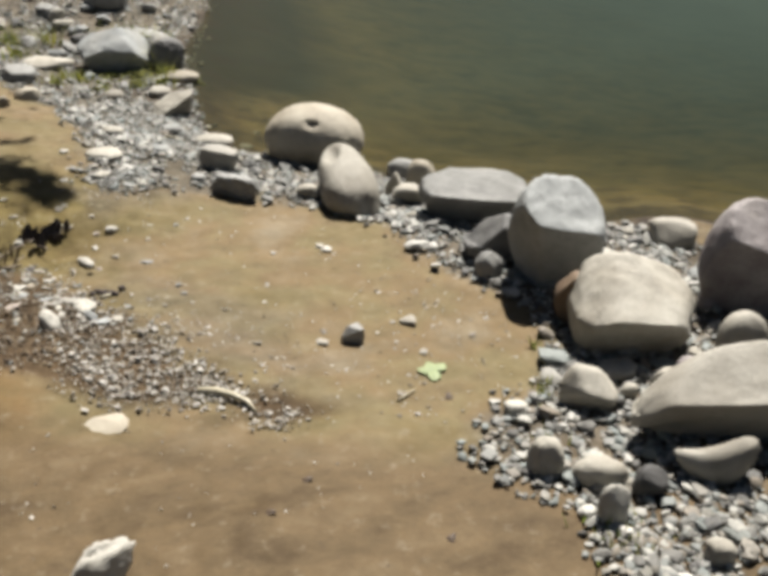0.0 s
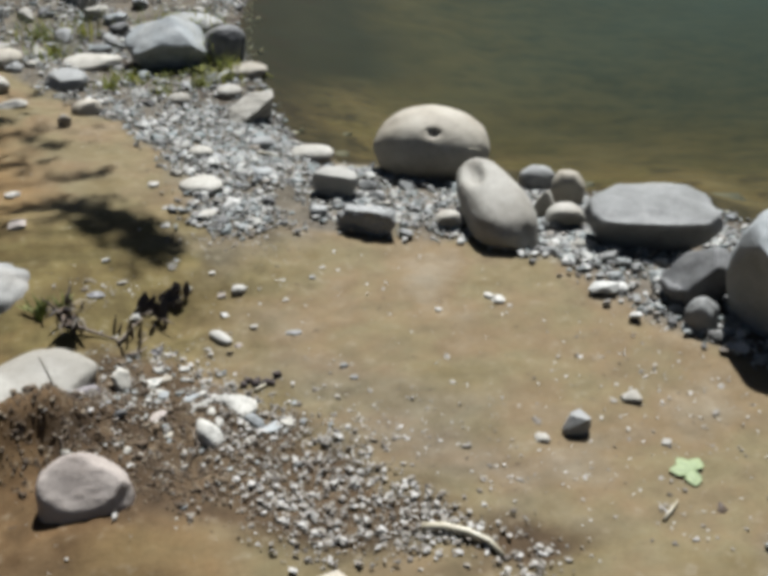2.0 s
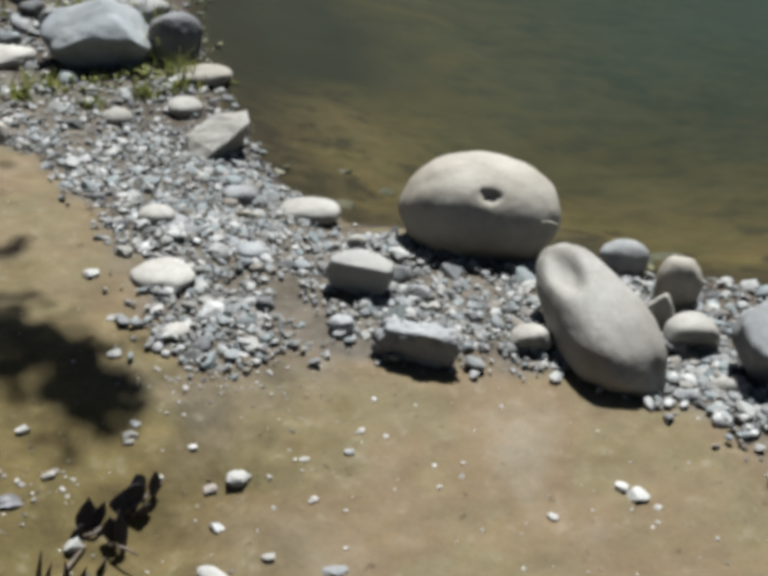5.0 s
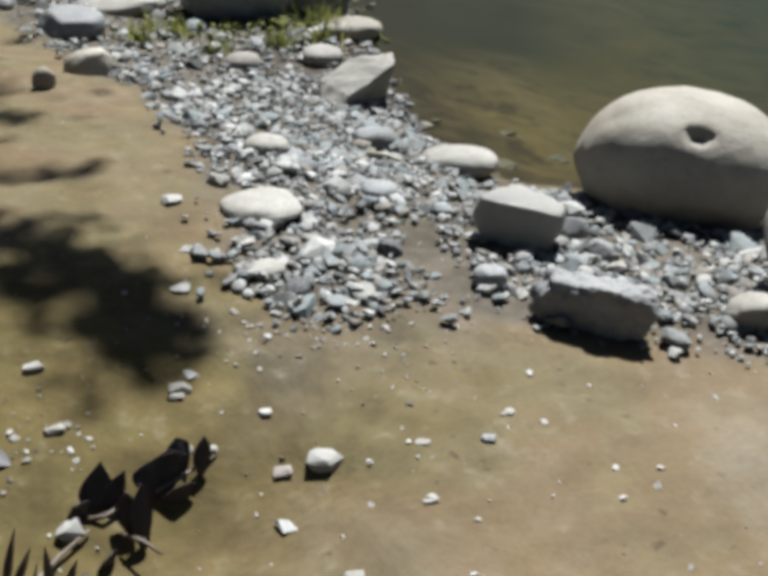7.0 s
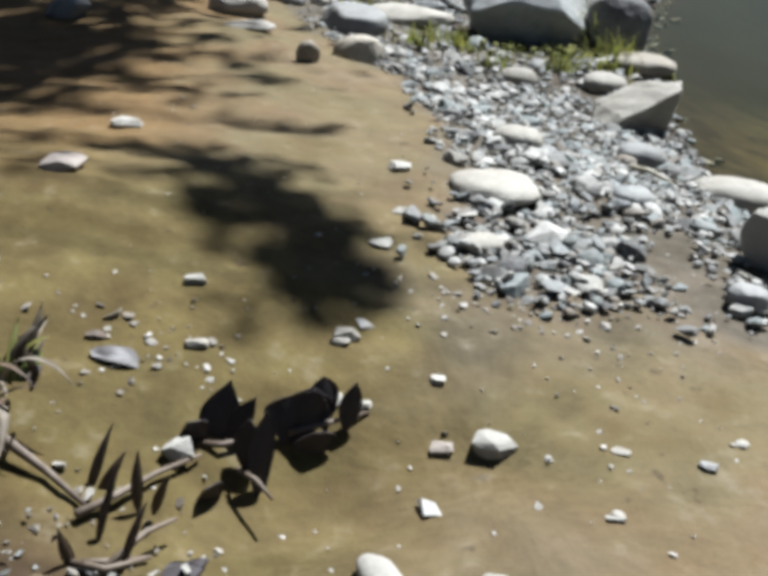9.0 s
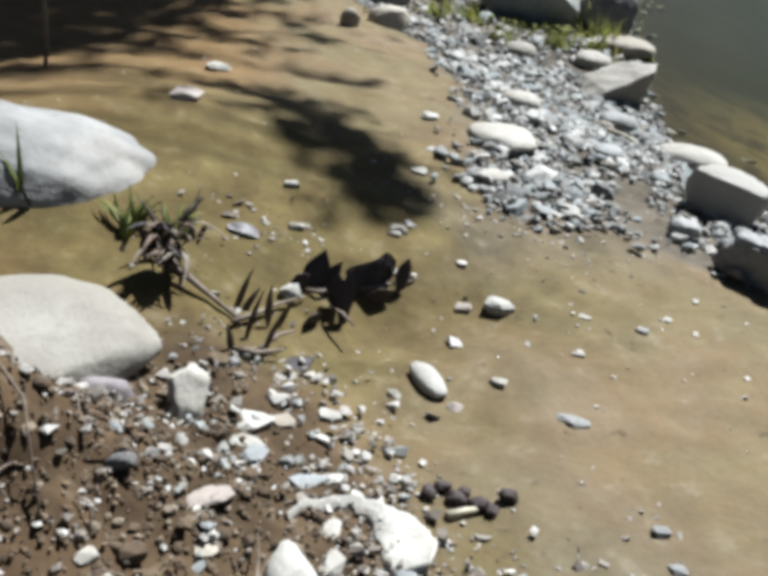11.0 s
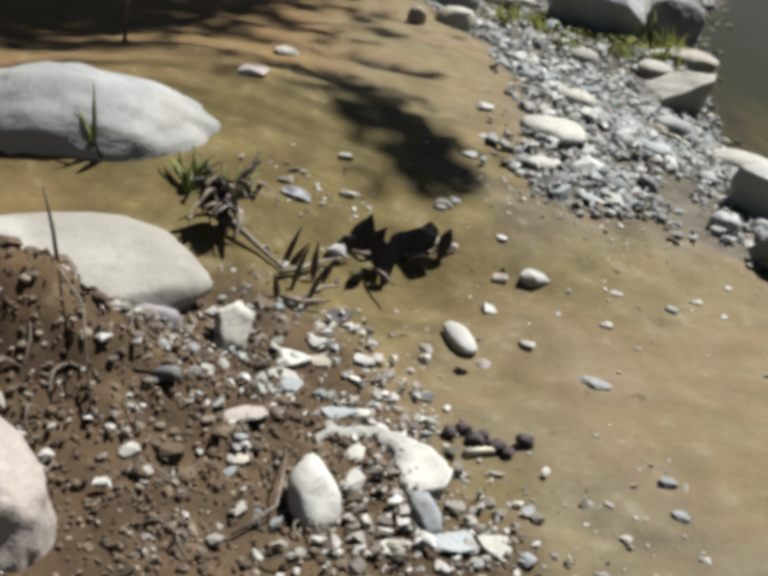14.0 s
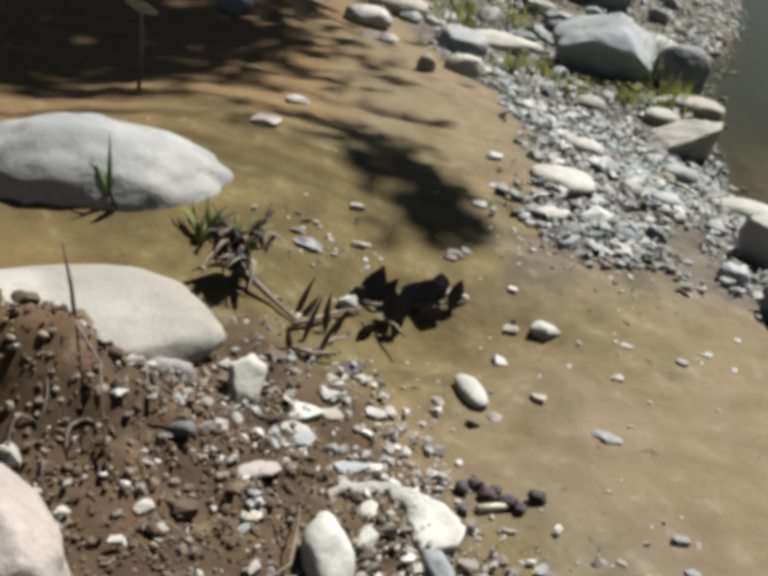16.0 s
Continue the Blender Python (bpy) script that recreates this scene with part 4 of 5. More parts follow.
chip("pebble", "white pebble at the gravel's edge", 0.481, -0.875, 0.023, 0.020, 0.010, -41, STONE_WHITE, 217, sink=0.22, z=-0.022, category="stone", group=LOOSE)
chip("pebble", "tiny white pebble on open mud", 0.407, -0.199, 0.026, 0.023, 0.011, -22, STONE_WHITE, 218, sink=0.22, z=-0.018, category="stone", group=LOOSE)
chip("pebble", "small pale pebble on open mud", 0.258, -0.561, 0.023, 0.019, 0.010, -27, STONE_PALE, 219, sink=0.2, z=-0.016, category="stone", group=LOOSE)
chip("pebble", "tiny pale pebble on open mud", 0.419, -0.646, 0.016, 0.014, 0.007, -30, STONE_PALE, 220, sink=0.22, z=-0.020, category="stone", group=LOOSE)
chip("pebble", "flat cream shell valve lying on wet mud", -0.151, -0.700, 0.069, 0.055, 0.009, -6, STONE_TAN, 223, sink=0.22, z=0.001, category="stone", group=LOOSE)
chip("pebble", "pale stone sunk in wet mud", -0.374, -0.884, 0.036, 0.026, 0.015, 3, STONE_PALE, 224, sink=0.22, z=-0.001, category="stone", group=LOOSE)
chip("pebble", "small white pebble on sandy mud", 0.399, -0.180, 0.017, 0.015, 0.007, -54, STONE_WHITE, 225, sink=0.22, z=-0.018, category="stone", group=LOOSE)
chip("pebble", "tiny white pebble on sandy mud", 0.294, -0.182, 0.014, 0.012, 0.006, -48, STONE_WHITE, 226, sink=0.2, z=-0.017, category="stone", group=LOOSE)
chip("pebble", "tiny white pebble on sandy mud", 0.171, 0.038, 0.009, 0.008, 0.004, -21, STONE_WHITE, 227, sink=0.2, z=-0.011, category="stone", group=LOOSE)
chip("pebble", "small grey pebble on sandy mud", 0.137, 0.010, 0.013, 0.010, 0.005, -20, STONE_GREY, 228, sink=0.22, z=-0.009, category="stone", group=LOOSE)
chip("pebble", "flat pale pebble on sandy mud", 0.083, 0.020, 0.013, 0.008, 0.002, -17, STONE_PALE, 229, sink=0.22, z=-0.005, category="stone", group=LOOSE)
chip("pebble", "small pale pebble on sandy mud", 0.066, -0.039, 0.010, 0.007, 0.004, -22, STONE_PALE, 230, sink=0.22, z=-0.010, category="stone", group=LOOSE)
chip("pebble", "pale pebble on olive mud", -0.094, 0.119, 0.015, 0.008, 0.006, -5, STONE_PALE, 231, sink=0.22, z=0.012, category="stone", group=LOOSE)
chip("pebble", "pale pebble beside folded dark wings", -0.080, 0.062, 0.013, 0.007, 0.005, -10, STONE_PALE, 232, sink=0.22, z=-0.003, category="stone", group=LOOSE)
chip("pebble", "small white pebble at the gravel's edge", -0.028, 0.088, 0.011, 0.007, 0.005, -11, STONE_WHITE, 233, sink=0.22, z=0.002, category="stone", group=LOOSE)

# ---- gravel ----
def inside(area, x, y):
    hit = False
    for (ax, ay), (bx, by) in zip(area, area[1:] + area[:1]):
        if (ay > y) != (by > y) and x < ax + (y - ay) / (by - ay) * (bx - ax):
            hit = not hit
    return hit


def scatter(rng, area, count, edge=0.0):
    """Random places in an area; with edge, some stray over its rim."""
    xs, ys = [p[0] for p in area], [p[1] for p in area]
    out = []
    while len(out) < count:
        x, y = rng.uniform(min(xs), max(xs)), rng.uniform(min(ys), max(ys))
        if inside(area, x, y):
            out.append((x + rng.gauss(0, edge), y + rng.gauss(0, edge)))
    return out


def patchy(spots, keep):
    """Thins the spots out in patches, so that fines show between them."""
    pts = np.array(spots)
    field = wave_noise(pts[:, 0], pts[:, 1], 9, 41) + 0.6 * wave_noise(pts[:, 0], pts[:, 1], 23, 42)
    return [p for p, f in zip(spots, field) if rng.random() < keep + 1.1 * f]


def pebble_shapes(count, flat, seed, sharp):
    """Some broken, some worn round."""
    out = []
    for i in range(count):
        if i % 4 == 0 and not sharp:
            v, f = stone_shape(1.0, 0.78, flat, seed + i, level=2, lumps=0.16, cuts=6, square=2.7, relax=1)
        else:
            v, f = chip_shape(1.0, 0.6 + 0.08 * (i % 5), flat * (0.8 + 0.1 * (i % 4)), seed + i, 7 + i // 2 if sharp else 11 + i)
        out.append((v, f))
    return out


def pebble_bed(name, label, category, spots, size, material, seed, flat=0.5, lift=0.006, sharp=False):
    """Loose pebbles at the given spots, as one joined mesh of many separate stones."""
    rng = np.random.RandomState(seed)
    shapes = pebble_shapes(14, flat, seed, sharp)
    pts = np.array(spots)
    zs = ground_height(pts[:, 0], pts[:, 1])
    verts, faces, base = [], [], 0
    for (x, y), z in zip(pts, zs):
        s = size(rng)
        v, tris = shapes[rng.randint(14)]
        v = v * s
        turn = Euler((rng.normal(0, 0.28), rng.normal(0, 0.28), rng.uniform(0, 6.3))).to_matrix()
        verts.append(v @ np.array(turn).T + (x, y, z + s * flat * 0.22 + rng.uniform(0, lift)))
        faces.append(tris + base)
        base += len(v)
    me = bpy.data.meshes.new(name)
    me.from_pydata(np.concatenate(verts).tolist(), [], np.concatenate(faces).tolist())
    me.materials.append(material)
    return tagged(new(name, me), label, category, kind="stuff")


rng = random.Random(5)
pebble_bed("gravel", "grey and bluish river gravel piled along a bar", "gravel", [p for p in patchy(scatter(rng, BAR_AREA, 50000, 0.016), 0.68) if p[1] < 1.05 or rng.random() < 0.28], lambda r: 0.0078 * math.exp(r.normal(0.05, 0.5)), GRAVEL, 21, flat=0.4)
pebble_bed("chips", "flat pale and bluish stone chips on the bar", "gravel", patchy(scatter(rng, BAR_AREA, 1500, 0.02), 0.5), lambda r: 0.017 * math.exp(r.normal(0.0, 0.3)), CHIP, 31, flat=0.28, lift=0.008, sharp=True)
pebble_bed("gravel", "mixed grey gravel packed between shore boulders", "gravel", patchy(scatter(rng, SHORE_AREA, 13000, 0.018), 0.62), lambda r: 0.0098 * math.exp(r.normal(0.1, 0.5)), GRAVEL, 22, flat=0.45)
pebble_bed("gravel", "pale mixed gravel strewn over brown soil", "gravel", [p for p in patchy(scatter(rng, NEAR_AREA, 8000, 0.025), 0.5) if rng.random() < 0.35 + 3.2 * (p[0] + 0.34)], lambda r: min(0.012, 0.004 * math.exp(r.normal(0.0, 0.65))), GRIT, 23, flat=0.45, sharp=True)
pebble_bed("chips", "angular pale stone chips in brown soil", "gravel", [p for p in scatter(rng, [(-0.277, -0.101), (-0.187, -0.121), (-0.111, -0.235), (-0.058, -0.375), (-0.122, -0.465), (-0.214, -0.428), (-0.275, -0.290)], 320, 0.03) if math.hypot(p[0] + 0.15, p[1] + 0.33) > 0.085], lambda r: min(0.0105, 0.0058 * math.exp(r.normal(0, 0.5))), CHIP, 32, flat=0.35, sharp=True)
pebble_bed("soil_crumbs", "loose dark brown crumbs of soil between rocks", "soil", scatter(rng, [(-0.336, -0.157), (-0.251, -0.125), (-0.197, -0.219), (-0.137, -0.300), (-0.124, -0.423), (-0.210, -0.529), (-0.435, -0.430), (-0.475, -0.318), (-0.342, -0.242)], 3200, 0.02), lambda r: 0.0028 * math.exp(r.normal(0, 0.55)), CRUMB, 33, flat=0.6, lift=0.002)
edge_spots = scatter(rng, [(-0.093, -0.233), (0.053, -0.294), (0.221, -0.569), (0.206, -0.757), (0.022, -0.556)], 420, 0.03) + scatter(rng, [(-0.051, 0.216), (0.082, 0.251), (0.194, 0.231), (0.054, 0.092), (-0.019, 0.107)], 300, 0.05) + scatter(rng, [(-0.264, 0.117), (-0.176, 0.187), (-0.161, 0.079), (-0.242, 0.042)], 110, 0.015) + scatter(rng, [(0.455, -0.244), (0.591, -0.372), (0.631, -0.701), (0.329, -0.869), (0.201, -0.645)], 300, 0.03) + scatter(rng, [(-0.254, -0.018), (-0.146, -0.056), (-0.169, -0.118), (-0.315, -0.111)], 170, 0.02)
pebble_bed("grit", "small pale and dark pebbles strewn on mud", "gravel", patchy(edge_spots, 0.55), lambda r: 0.0042 * math.exp(r.normal(0, 0.5)), GRIT, 24, flat=0.3, lift=0.001, sharp=True)
far_spots = scatter(rng, [(-0.515, -1.179), (0.512, -0.898), (0.727, -0.217), (0.373, 0.134), (0.038, 0.868), (-0.612, 0.719)], 520, 0.02)
pebble_bed("grit", "fine pale specks of grit on open mud", "gravel", far_spots, lambda r: 0.0026 * math.exp(r.normal(0, 0.4)), GRIT, 25, flat=0.3, lift=0.0005, sharp=True)
white_spots = scatter(rng, [(-0.324, -1.068), (0.512, -0.898), (0.681, -0.221), (0.373, 0.134), (0.057, 0.441), (-0.307, 0.160)], 420, 0.02)
pebble_bed("grit", "scattered small white chips on open mud", "gravel", patchy(white_spots, 0.5), lambda r: 0.0042 * math.exp(r.normal(0, 0.55)), GRIT_WHITE, 26, flat=0.3, lift=0.0005, sharp=True)

# single cobbles that lie on the gravel
COBBLES = "cobbles on the gravel"
kinds = []
for k, (mat, words) in enumerate(((STONE_GREY, "small worn grey cobble on river gravel"), (STONE_PALE, "small worn pale cobble on river gravel"), (STONE_BLUE, "small worn bluish cobble on river gravel"), (STONE_DARK, "small worn dark cobble on river gravel"))):
    for j in range(3):
        if j == 0:
            v, f = stone_shape(1.0, 0.72, 0.45, 300 + 7 * k + j, level=3, lumps=0.14, cuts=7, square=2.8, relax=1)
        else:
            v, f = chip_shape(1.0, 0.75, 0.5, 310 + 7 * k + j, 22)
        kinds.append((smooth_mesh("cobble", v, f, mat, j == 0), words))
for area, count, lo, hi in ((BAR_AREA[1:-1], 110, 0.014, 0.036), (SHORE_AREA, 90, 0.02, 0.055), (NEAR_AREA, 10, 0.011, 0.02), ([(-0.216, 1.325), (0.303, 1.609), (0.908, 2.754), (-0.247, 2.657)], 60, 0.04, 0.11)):
    for x, y in scatter(rng, area, count):
        me, words = kinds[min(int(rng.random() ** 1.4 * 12), 11)]
        s = lo + (hi - lo) * rng.random() ** 2
        ob = tagged(new("cobble", me), words, "stone", COBBLES)
        ob.matrix_world = pose(x, y, height_at(x, y) + s * 0.16, rng.gauss(0, 14), rng.gauss(0, 14), rng.uniform(0, 360)) @ Matrix.Diagonal((s, s, s, 1))

# ---- leaves, stems and driftwood ----
def at_ground(x, y, dz=0.0, rx=0, ry=0, rz=0):
    return pose(x, y, height_at(x, y) + dz, rx, ry, rz)


def stand(name, label, category, x, y, group=""):
    ob = new(name)
    ob.empty_display_size = 0.02
    ob.matrix_world = at_ground(x, y)
    return tagged(ob, label, category, group)


# butterflies resting on the mud with dark wings folded, built from leaf blades
def blade_cluster(name, label, x, y, leaves, material, group=""):
    """Broad folded blades, for leaves or butterfly wings, that stand or lean about a spot: offset x, y, length, width,
    lean, side lean, turn, where widest.
    """
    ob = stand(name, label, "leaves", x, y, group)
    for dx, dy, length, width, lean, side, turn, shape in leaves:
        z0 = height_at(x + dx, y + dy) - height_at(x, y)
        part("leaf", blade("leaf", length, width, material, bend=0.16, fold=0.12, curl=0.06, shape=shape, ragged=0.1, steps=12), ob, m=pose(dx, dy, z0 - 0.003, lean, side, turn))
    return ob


clump = blade_cluster("folded_wing_cluster", "cluster of butterflies with folded black brown wings on mud", -0.138, 0.035, (
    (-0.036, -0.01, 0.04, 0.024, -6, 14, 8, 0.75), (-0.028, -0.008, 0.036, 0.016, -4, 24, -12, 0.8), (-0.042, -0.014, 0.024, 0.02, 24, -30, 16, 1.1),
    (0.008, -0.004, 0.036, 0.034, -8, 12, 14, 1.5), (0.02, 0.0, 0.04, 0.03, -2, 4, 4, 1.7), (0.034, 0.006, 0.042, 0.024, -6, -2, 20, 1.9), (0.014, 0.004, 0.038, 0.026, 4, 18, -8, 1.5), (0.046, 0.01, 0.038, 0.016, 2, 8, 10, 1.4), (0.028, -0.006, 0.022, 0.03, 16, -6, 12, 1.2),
    (-0.008, -0.044, 0.056, 0.017, -5, 4, 6, 1.2), (-0.004, -0.04, 0.052, 0.015, -3, 8, 40, 1.3), (-0.014, -0.03, 0.04, 0.018, 4, -4, -20, 1.2), (-0.03, -0.048, 0.026, 0.02, 40, -38, 20, 0.9)), LEAF_WING_DARK)
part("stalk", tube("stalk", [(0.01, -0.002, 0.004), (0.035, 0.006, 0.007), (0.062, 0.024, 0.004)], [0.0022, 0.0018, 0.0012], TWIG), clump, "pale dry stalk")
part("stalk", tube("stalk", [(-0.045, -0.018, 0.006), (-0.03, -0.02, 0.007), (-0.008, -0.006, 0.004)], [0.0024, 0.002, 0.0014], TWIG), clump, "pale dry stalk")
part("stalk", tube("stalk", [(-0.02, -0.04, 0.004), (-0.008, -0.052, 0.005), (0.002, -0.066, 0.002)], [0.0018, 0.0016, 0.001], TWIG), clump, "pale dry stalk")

stems = stand("withered_stems", "few narrow dark withered leaf stems standing in mud", "plant", -0.222, -0.06)
for dx, dy, length, width, lean, side, turn in ((-0.018, 0.03, 0.046, 0.006, -4, 14, 10), (-0.012, 0.028, 0.032, 0.008, 6, 30, 30), (-0.006, -0.01, 0.048, 0.005, -6, 8, 0), (0.012, 0.018, 0.038, 0.007, 2, -3, 20), (0.02, 0.016, 0.03, 0.006, 8, 12, -15), (0.01, -0.026, 0.038, 0.005, -4, 14, 5), (-0.014, -0.028, 0.03, 0.007, 10, -20, 40)):
    part("stem", blade("stem", length, width, LEAF_BROWN, bend=0.25, fold=0.3, curl=0.12, shape=0.8), stems, m=pose(dx, dy, -0.002, lean, side, turn))
for a, b, c in (((-0.016, -0.03, 0.004), (0.004, -0.038, 0.007), (0.024, -0.024, 0.003)), ((0.0, -0.036, 0.003), (0.02, -0.01, 0.008), (0.034, 0.006, 0.004))):
    part("twig", tube("twig", [a, b, c], [0.0022, 0.0018, 0.0012], TWIG), stems, "pale bent twig")

blade_cluster("dead_leaf", "flat dark purple brown dead leaves on mud", -0.195, -0.088, ((-0.004, 0.0, 0.03, 0.022, -76, 0, -70, 1.0), (0.008, 0.006, 0.022, 0.014, -70, 0, -50, 1.0)), LEAF_WING_DARK)
curl_leaf = tagged(new("dead_leaf", blade("dead_leaf", 0.05, 0.022, LEAF_CURLED, bend=1.3, fold=0.4, shape=0.8)), "dark curled dead leaf with a pale grey sheen", "leaf")
curl_leaf.matrix_world = at_ground(-0.256, 0.076, 0.004, -55, 0, -84)
twist_leaf = tagged(new("dead_leaf", blade("dead_leaf", 0.03, 0.012, LEAF_BROWN, bend=1.5, fold=0.4)), "thin dark curled leaf behind the grey one", "leaf")
twist_leaf.matrix_world = at_ground(-0.262, 0.092, 0.003, -60, 0, -60)

plant = stand("small_plant", "small green and yellow plant with strap leaves by rocks", "plant", -0.318, 0.03)
for k in range(30):
    tuft = k % 5 < 2
    dx, dy = (-0.024, 0.012) if tuft else (0.018, 0.018)
    dx, dy = dx + rng.gauss(0, 0.006), dy + rng.gauss(0, 0.005)
    mat = (LEAF_GREEN, LEAF_GREEN, LEAF_YELLOW)[k % 3] if tuft else (LEAF_YELLOW, LEAF_WING_DARK, LEAF_GREEN, LEAF_PALE_DRY, LEAF_BROWN)[k % 5 if k % 2 else (k + 1) % 5]
    z0 = height_at(-0.318 + dx, 0.03 + dy) - height_at(-0.318, 0.03)
    side = rng.gauss(-12, 22) if tuft else rng.gauss(14, 26)
    part("leaf", blade("leaf", rng.uniform(0.028, 0.05), rng.uniform(0.004, 0.008), mat, bend=rng.uniform(0.2, 1.1), fold=0.3, curl=rng.uniform(-0.2, 0.2), shape=0.8), plant, m=pose(dx, dy, z0 - 0.003, rng.gauss(0, 16), side, rng.gauss(0, 40)))

clod = stand("dead_plant_clump", "matted clump of drooping brown dead leaves and roots", "plant", -0.305, -0.004)
for i in range(34):
    a, r = rng.uniform(0, 6.283), abs(rng.gauss(0, 0.014))
    dx, dy = r * math.cos(a), 0.8 * r * math.sin(a)
    mat = (LEAF_BROWN, LEAF_WING_DARK, LEAF_BROWN, LEAF_PALE_DRY)[i % 4]
    part("leaf", blade("leaf", rng.uniform(0.026, 0.05), rng.uniform(0.004, 0.010), mat, bend=rng.uniform(1.0, 2.2), fold=0.3, shape=0.8), clod, m=pose(dx, dy, 0.006 + rng.random() * 0.02, rng.uniform(15, 60), rng.gauss(0, 15), rng.uniform(120, 270)))


def twig(label, points, radius, material=TWIG, name="twig", category="stick"):
    pts = [(x, y, height_at(x, y) + z) for x, y, z in points]
    n = len(pts)
    ob = new(name, tube(name, pts, [radius * (1 - 0.55 * i / (n - 1)) for i in range(n)], material))
    return tagged(ob, label, category)


# fine roots that stick out of the soil
root_v, root_f = [], []
for x, y in scatter(rng, [(-0.339, -0.200), (-0.255, -0.180), (-0.171, -0.286), (-0.142, -0.426), (-0.212, -0.499), (-0.407, -0.428), (-0.456, -0.317)], 34, 0.01):
    way, length, curl, lift = rng.uniform(0, 6.283), rng.uniform(0.012, 0.04), rng.uniform(-3.5, 3.5), rng.uniform(0.002, 0.012)
    pts, px, py = [], x, y
    for k in range(7):
        pts.append(Vector((px, py, height_at(px, py) + 0.001 + lift * math.sin(math.pi * k / 6))))
        px, py, way = px + length / 6 * math.cos(way), py + length / 6 * math.sin(way), way + curl / 6
    for k, p in enumerate(pts):
        along = (pts[min(k + 1, 6)] - pts[max(k - 1, 0)]).normalized()
        side = along.cross(Vector((0, 0, 1))).normalized() * 0.0009
        up = Vector((0, 0, 0.0009))
        root_v.extend([p + side, p + up, p - side])
        if k:
            n = len(root_v)
            for q in range(3):
                root_f.append((n - 6 + q, n - 6 + (q + 1) % 3, n - 3 + (q + 1) % 3, n - 3 + q))
tagged(new("rootlets", smooth_mesh("rootlets", root_v, root_f, TWIG)), "thin pale roots sticking out of brown soil", "roots", kind="stuff")

twig("pale brown broken twig lying against dead plants", [(-0.300, -0.010, 0.014), (-0.280, -0.022, 0.010), (-0.262, -0.030, 0.006), (-0.238, -0.050, 0.004)], 0.0038)
twig("thin pale twig lying on mud between stems", [(-0.240, -0.060, 0.005), (-0.222, -0.040, 0.007), (-0.203, -0.016, 0.006), (-0.180, 0.006, 0.004)], 0.0028)
twig("thin brown twig lying among pebbles", [(-0.232, -0.092, 0.004), (-0.218, -0.088, 0.006), (-0.200, -0.076, 0.003)], 0.0026)
twig("short white splinter of wood on mud", [(-0.079, -0.268, 0.003), (-0.064, -0.261, 0.004), (-0.053, -0.254, 0.003)], 0.004, SHELL)
twig("curved strip of white peeled wood on wet mud", [(0.005, -0.658, 0.004), (0.029, -0.672, 0.008), (0.051, -0.696, 0.009), (0.068, -0.720, 0.008), (0.075, -0.744, 0.005)], 0.0075, SHELL, "driftwood")
twig("thin white twig on open mud", [(0.310, -0.773, 0.003), (0.332, -0.763, 0.006), (0.352, -0.751, 0.002)], 0.0028, SHELL)
twig("thin dark root lying in near gravel", [(-0.230, -0.415, 0.004), (-0.207, -0.389, 0.012), (-0.206, -0.355, 0.020), (-0.207, -0.318, 0.006)], 0.0012)
twig("white stick lying on the gravel bar", [(0.259, 0.618, 0.008), (0.282, 0.603, 0.012), (0.306, 0.584, 0.008)], 0.004, SHELL)
twig("thin pale root across crumbly soil", [(-0.381, -0.279, 0.01), (-0.347, -0.314, 0.016), (-0.328, -0.361, 0.006)], 0.0013)
twig("pale straw caught between two boulders", [(0.636, 0.295, 0.095), (0.644, 0.282, 0.1), (0.654, 0.267, 0.095)], 0.002, SHELL)
dry = stand("dry_stem", "thin pale dry stem with a flat withered head", "plant", -0.506, 0.467)
part("stem", tube("stem", [(0, 0, -0.005), (0.001, 0, 0.04), (-0.001, 0, 0.08), (-0.003, 0.0, 0.105)], [0.003, 0.0026, 0.0024, 0.002], TWIG), dry)
part("head", blade("head", 0.05, 0.014, SHELL, bend=0.3, fold=0.3), dry, "pale flat withered head", pose(0.018, 0, 0.104, 0, -80, 0))

# crescent of pale stone in the gravel: a thin rim that widens to a broad broken plate
def along(points, t):
    """A smooth place on a line of points, t from 0 to 1."""
    k = min(int(t * (len(points) - 1)), len(points) - 2)
    u = t * (len(points) - 1) - k
    a, b, c, d = (Vector(points[min(max(k + q, 0), len(points) - 1)]) for q in (-1, 0, 1, 2))
    return 0.5 * (2 * b + (c - a) * u + (2 * a - 5 * b + 4 * c - d) * u * u + (3 * b - a - 3 * c + d) * u ** 3)


